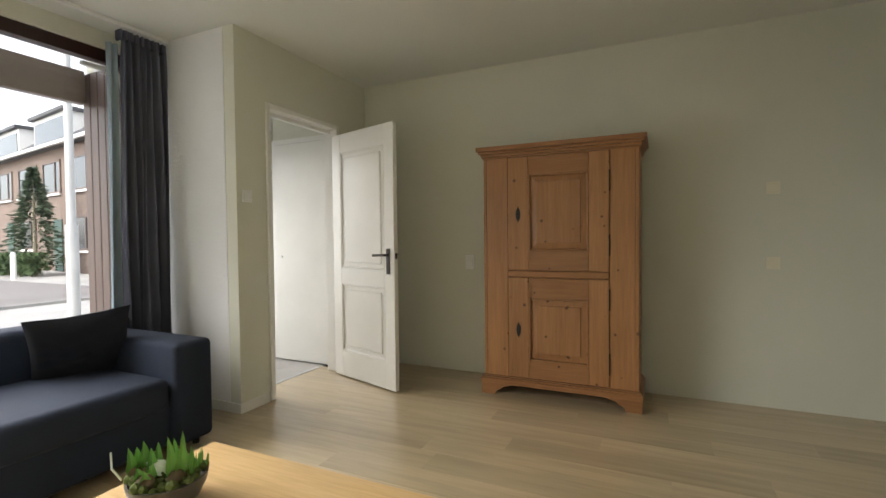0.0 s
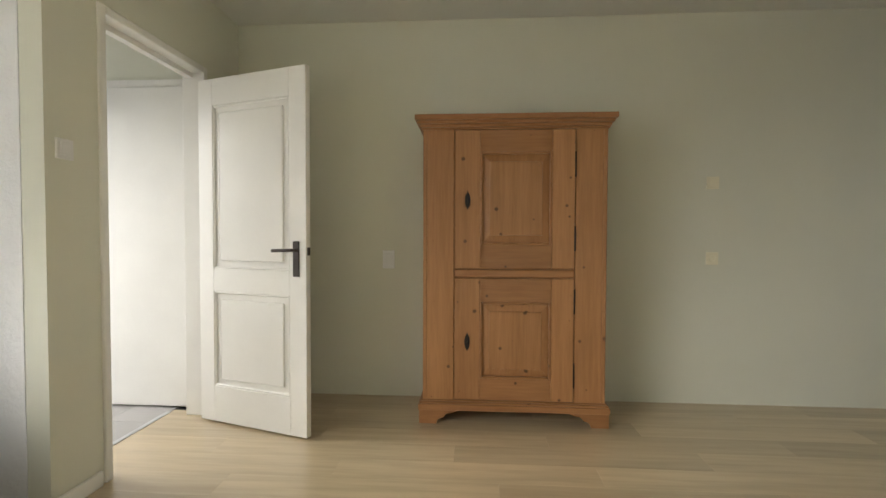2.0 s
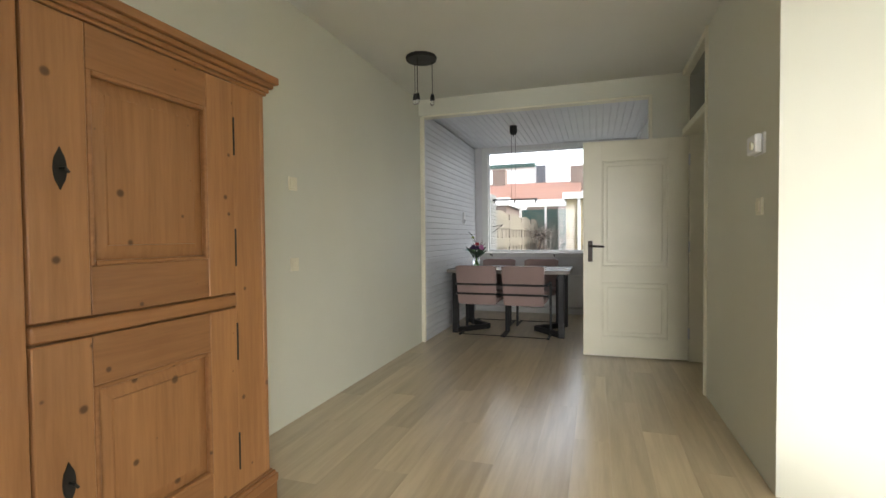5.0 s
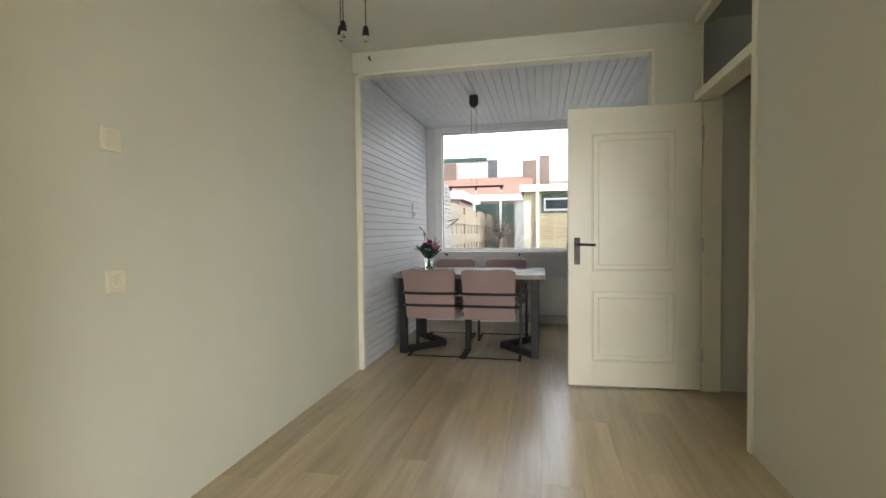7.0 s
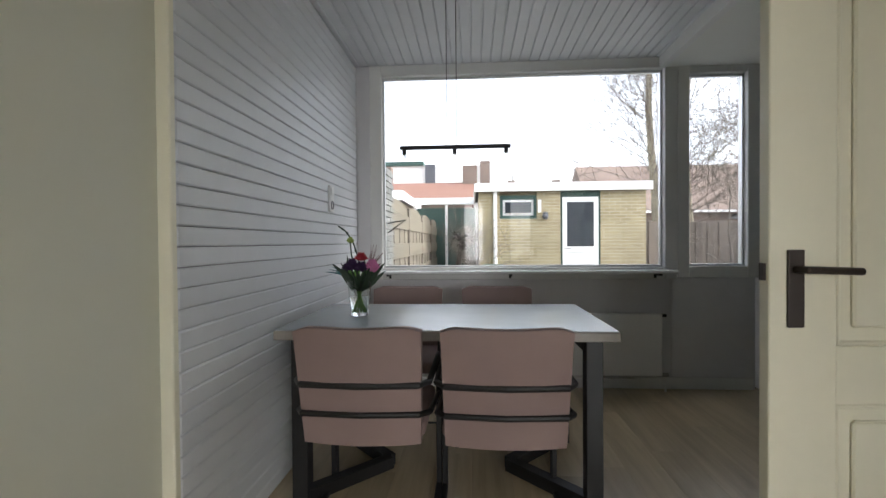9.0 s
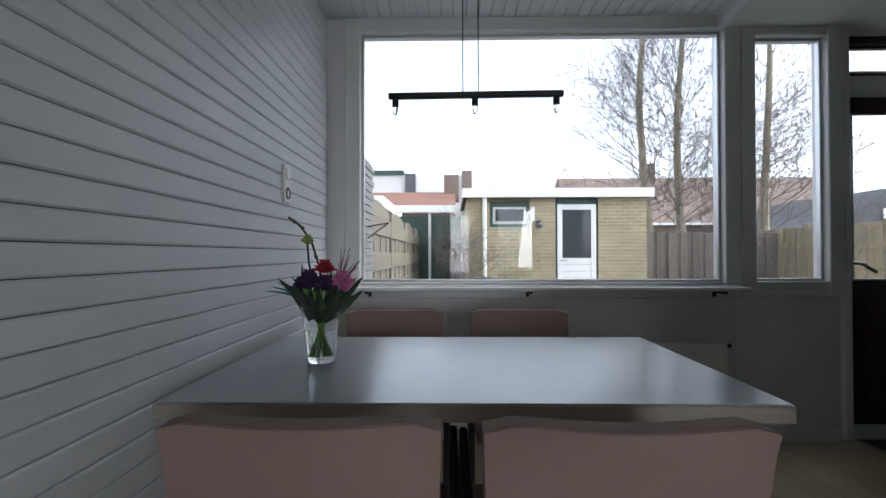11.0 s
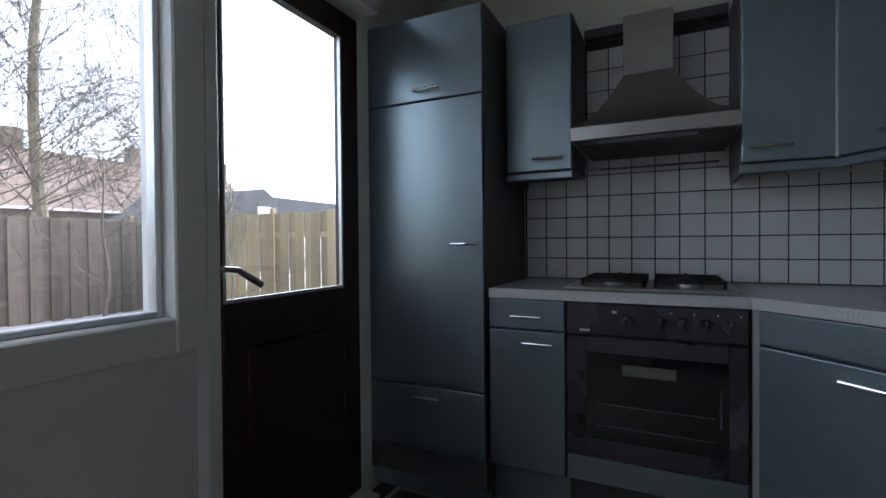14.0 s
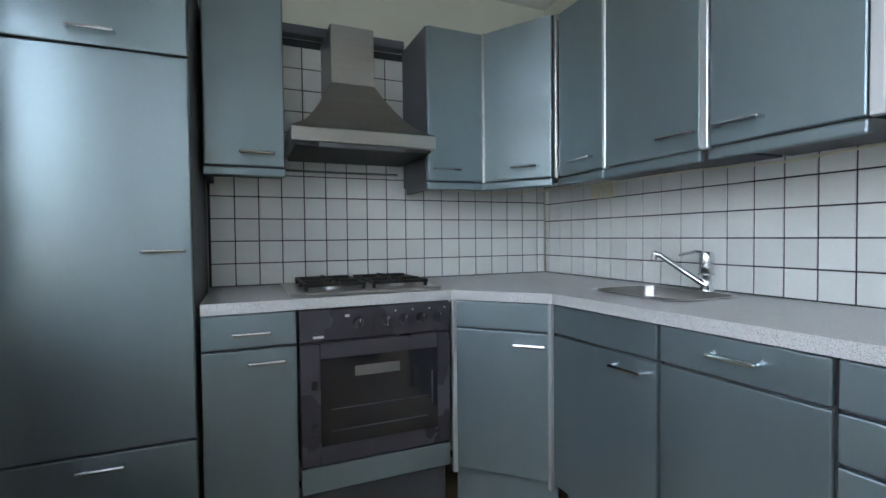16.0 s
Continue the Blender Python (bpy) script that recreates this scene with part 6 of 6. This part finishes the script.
conifer(-5.6, -21.3, 4.1, 1.15, 4, "bushy green conifer in front of the brick terrace")
conifer(19.5, 10.5, 6.5, 1.6, 7, "tall conifer beyond the garden fence")


def hedge(x0, y0, x1, y1, h, seed):
    rnd = random.Random(seed)
    verts, faces = [], []
    for i in range(2400):
        c = Vector((rnd.uniform(x0, x1), rnd.uniform(y0, y1), h * rnd.random() ** 0.5))
        t1 = Vector((rnd.gauss(0, 1), rnd.gauss(0, 1), rnd.gauss(0, 1))).normalized() * 0.10
        t2 = t1.cross(Vector((rnd.gauss(0, 1), rnd.gauss(0, 1), 0.3))).normalized() * 0.06
        i0 = len(verts)
        verts += [c - t2, c + t1, c + t2, c - t1]
        faces.append((i0, i0 + 1, i0 + 2, i0 + 3))
    me = bpy.data.meshes.new("hedge")
    me.from_pydata([tuple(p) for p in verts], [], faces)
    me.materials.append(HEDGE)
    ob = new("hedge", me)
    ob.location = (0, 0, GZ - 0.02)
    tagged(ob, "clipped dark green front garden hedge", "hedge", kind="stuff")


hedge(-5.6, -24.5, -4.9, -20.4, 0.85, 2)
o = thing("street_lamp", pose(-0.20, -8.0, GZ), "pale grey street lamp post on the pavement", "street lamp")
part("lower_pole", rod(bmesh.new(), (0, 0, 0), (0, 0, 1.55), 0.085, n=16), POLE, o, smooth=True)
part("upper_pole", rod(bmesh.new(), (0, 0, 1.55), (0, 0, 4.6), 0.062, 0.05, 16), POLE, o, smooth=True)
part("lantern", lathe(bmesh.new(), [(0.06, 4.6), (0.18, 4.75), (0.18, 4.95), (0, 5.05)], 16), PLASTW, o)
o = tagged(part("bollard", lathe(bmesh.new(), [(0.08, 0), (0.08, 0.85), (0.05, 0.95), (0, 0.96)], 12), WHITE), "short white street bollard by the hedge", "bollard")
o.location = (-4.4, -20.0, GZ - 0.02)
struct("road", bx(-4.0, -60, GZ - 0.02, 1.2, -11.5, GZ - 0.005), ASPHALT, "brown-grey paved side road", "road")
struct("kerb", bx(-4.0, -11.5, GZ - 0.02, 12.0, -11.35, GZ + 0.04), PAVE, "low concrete kerb along the pavement", "kerb")
# porch beside the street window
o = thing("porch_wall", pose(1.556, -4.22, GZ), "dark brown painted board cladding of the porch", "cladding", kind="structure")
me = to_mesh("cladding_board", bx(0, 0, 0, 0.02, 0.094, 2.62, bevel=0.005), BROWNP)
for k in range(7):
    piece("cladding_board", me, o, pose(0, 0.005 + k * 0.1, 0.06))
struct("porch_beam", bx(1.58, -4.24, 2.33, 6.2, -4.17, 2.60, bevel=0.005), PORCH, "grey-brown fascia beam across the street front", "beam")
struct("roof", bx(-1.2, -4.3, 2.92, 6.2, 5.8, 3.1), ROOFD, "flat roof closing the house", "roof")

# ---- pieces of floors and walls ----
PW, PL = 0.192, 1.29
plank_cache = {}


def plank_mesh(length, width=PW):
    key = (round(length, 3), round(width, 3))
    if key not in plank_cache:
        plank_cache[key] = to_mesh("plank", bx(0.0002, 0.0002, -0.010, width - 0.0002, length - 0.0002, 0.0, bevel=0.0003), FLOORW)
    return plank_cache[key]


def lay(x, y0, y1, off):
    y = y0
    first = PL * off
    while y < y1 - 0.02:
        e = min(y1, y + (first if first > 0.1 else PL))
        first = PL
        piece("plank", plank_mesh(e - y), floor, pose(x, y, 0))
        y = e


for c in range(29):
    x = c * PW
    off = (0.0, 0.62, 0.28, 0.85, 0.45)[c % 5]
    if x < 1.38:
        lay(x, -2.76 if 0.3 < x else -2.5, 5.5, off)
    elif x < 2.61:
        lay(x, -2.5 if x < 1.5 else -3.39, 5.5, off)
    else:
        lay(x, -3.39, 0.69, off)
        if x < 3.6:
            lay(x, 0.83, 5.5, 1 - off)
        elif x < 4.6:
            lay(x, 3.22, 5.5, 1 - off)

hall_tile = to_mesh("floor_tile", bx(0.001, 0.001, -0.010, 0.297, 0.297, -0.002, bevel=0.0015), HALLT)
for i in range(8):
    for j in range(5):
        piece("floor_tile", hall_tile, floor, pose(-0.9 + i * 0.298, -4.26 + j * 0.298, 0))

clad = tagged(part("wall_boarded", bx(0.001, 3.166, 0.0, 0.028, 5.44, CEIL_D - 0.001), GROUT), "white painted horizontal board wall in the dining corner", "wall", kind="structure")
wb = to_mesh("wall_board", bx(0.028, 3.166, 0.001, 0.046, 5.44, 0.0652, bevel=0.005), BOARD)
for k in range(38):
    piece("wall_board", wb, clad, pose(0, 0, 0.004 + k * 0.0668))

def tile_mesh(w, h):
    """One glazed tile with eased edges."""
    return to_mesh("wall_tile", bx(0.0024, 0.0024, 0.0, w - 0.0024, h - 0.0024, 0.006, bevel=0.0015), TILE)


P, Q = 0.1010, 0.0985
back = tagged(part("wall_tiles_hob", bx(4.690, 3.253, 0.946, 4.699, 5.03, 2.094), GROUT), "white square wall tiles with dark joints behind the hob", "tiled wall", kind="structure")
full, cut = tile_mesh(P, P), tile_mesh(0.050, P)
for i in range(18):
    for j in range(12):
        y = 5.022 - (i + 1) * P
        if j > 5 and not (4.05 < y < 4.70):
            continue
        z = 0.948 + j * P
        if z + P > 2.094:
            continue
        me = full if i < 17 else cut
        piece("wall_tile", me, back, Matrix.Translation((4.690, y if i < 17 else 3.2545, z)) @ Matrix(((0, 0, -1, 0), (1, 0, 0, 0), (0, 1, 0, 0), (0, 0, 0, 1))))
back = tagged(part("wall_tiles_sink", bx(2.36, 3.2405, 0.946, 4.689, 3.246, 1.54), GROUT), "white square wall tiles with dark joints behind the sink", "tiled wall", kind="structure")
full, cut = tile_mesh(Q, Q), tile_mesh(0.040, Q)
for i in range(24):
    for j in range(6):
        x = 4.6405 - (i - 1) * Q if i else 4.6815
        piece("wall_tile", full if i else cut, back, Matrix.Translation((x, 3.246, 0.948 + j * Q)) @ Matrix(((-1, 0, 0, 0), (0, 0, 1, 0), (0, 1, 0, 0), (0, 0, 0, 1))))

side = tagged(part("wall_garden_brick", bx(-0.10, 5.76, GZ, 0.075, 6.9, 1.93), MORTAR), "painted grey brick garden wall beside the window", "wall", kind="structure")
bk = to_mesh("brick", bx(0.0, 0.004, 0.004, 0.022, 0.206, 0.058, bevel=0.004), BRICKP)
for r in range(32):
    for c in range(6):
        y = 5.76 + c * 0.21 - (0.105 if r % 2 else 0.0)
        if y < 5.74 or y > 6.72:
            continue
        piece("brick", bk, side, pose(0.066, y, GZ + 0.01 + r * 0.0625))
o = thing("wall_bracket", pose(0.09, 6.55, 1.35), "thin black wire bracket on the garden wall", "bracket")
part("arm", tube(bmesh.new(), [(0, 0, 0), (0.18, 0, 0.03), (0, 0, -0.10)], 0.006), BLACK, o)
o = thing("cable_box", pose(0.088, 6.15, 1.15), "slim white box on the garden wall", "box")
part("cover", bx(0, 0, -0.15, 0.03, 0.05, 0.15, bevel=0.004), PLASTW, o)

pv = to_mesh("paving_slab", bx(0.004, 0.004, -0.03, 0.296, 0.296, 0.0, bevel=0.004), PAVE)
terrace = tagged(part("terrace", bx(0.12, 5.70, GZ - 0.025, 8.3, 11.3, GZ - 0.008), MORTAR), "grey concrete slab garden terrace", "terrace", kind="structure")
for i in range(13):
    for j in range(18):
        piece("paving_slab", pv, terrace, pose(0.13 + i * 0.3, 5.72 + j * 0.3, GZ + 0.012))
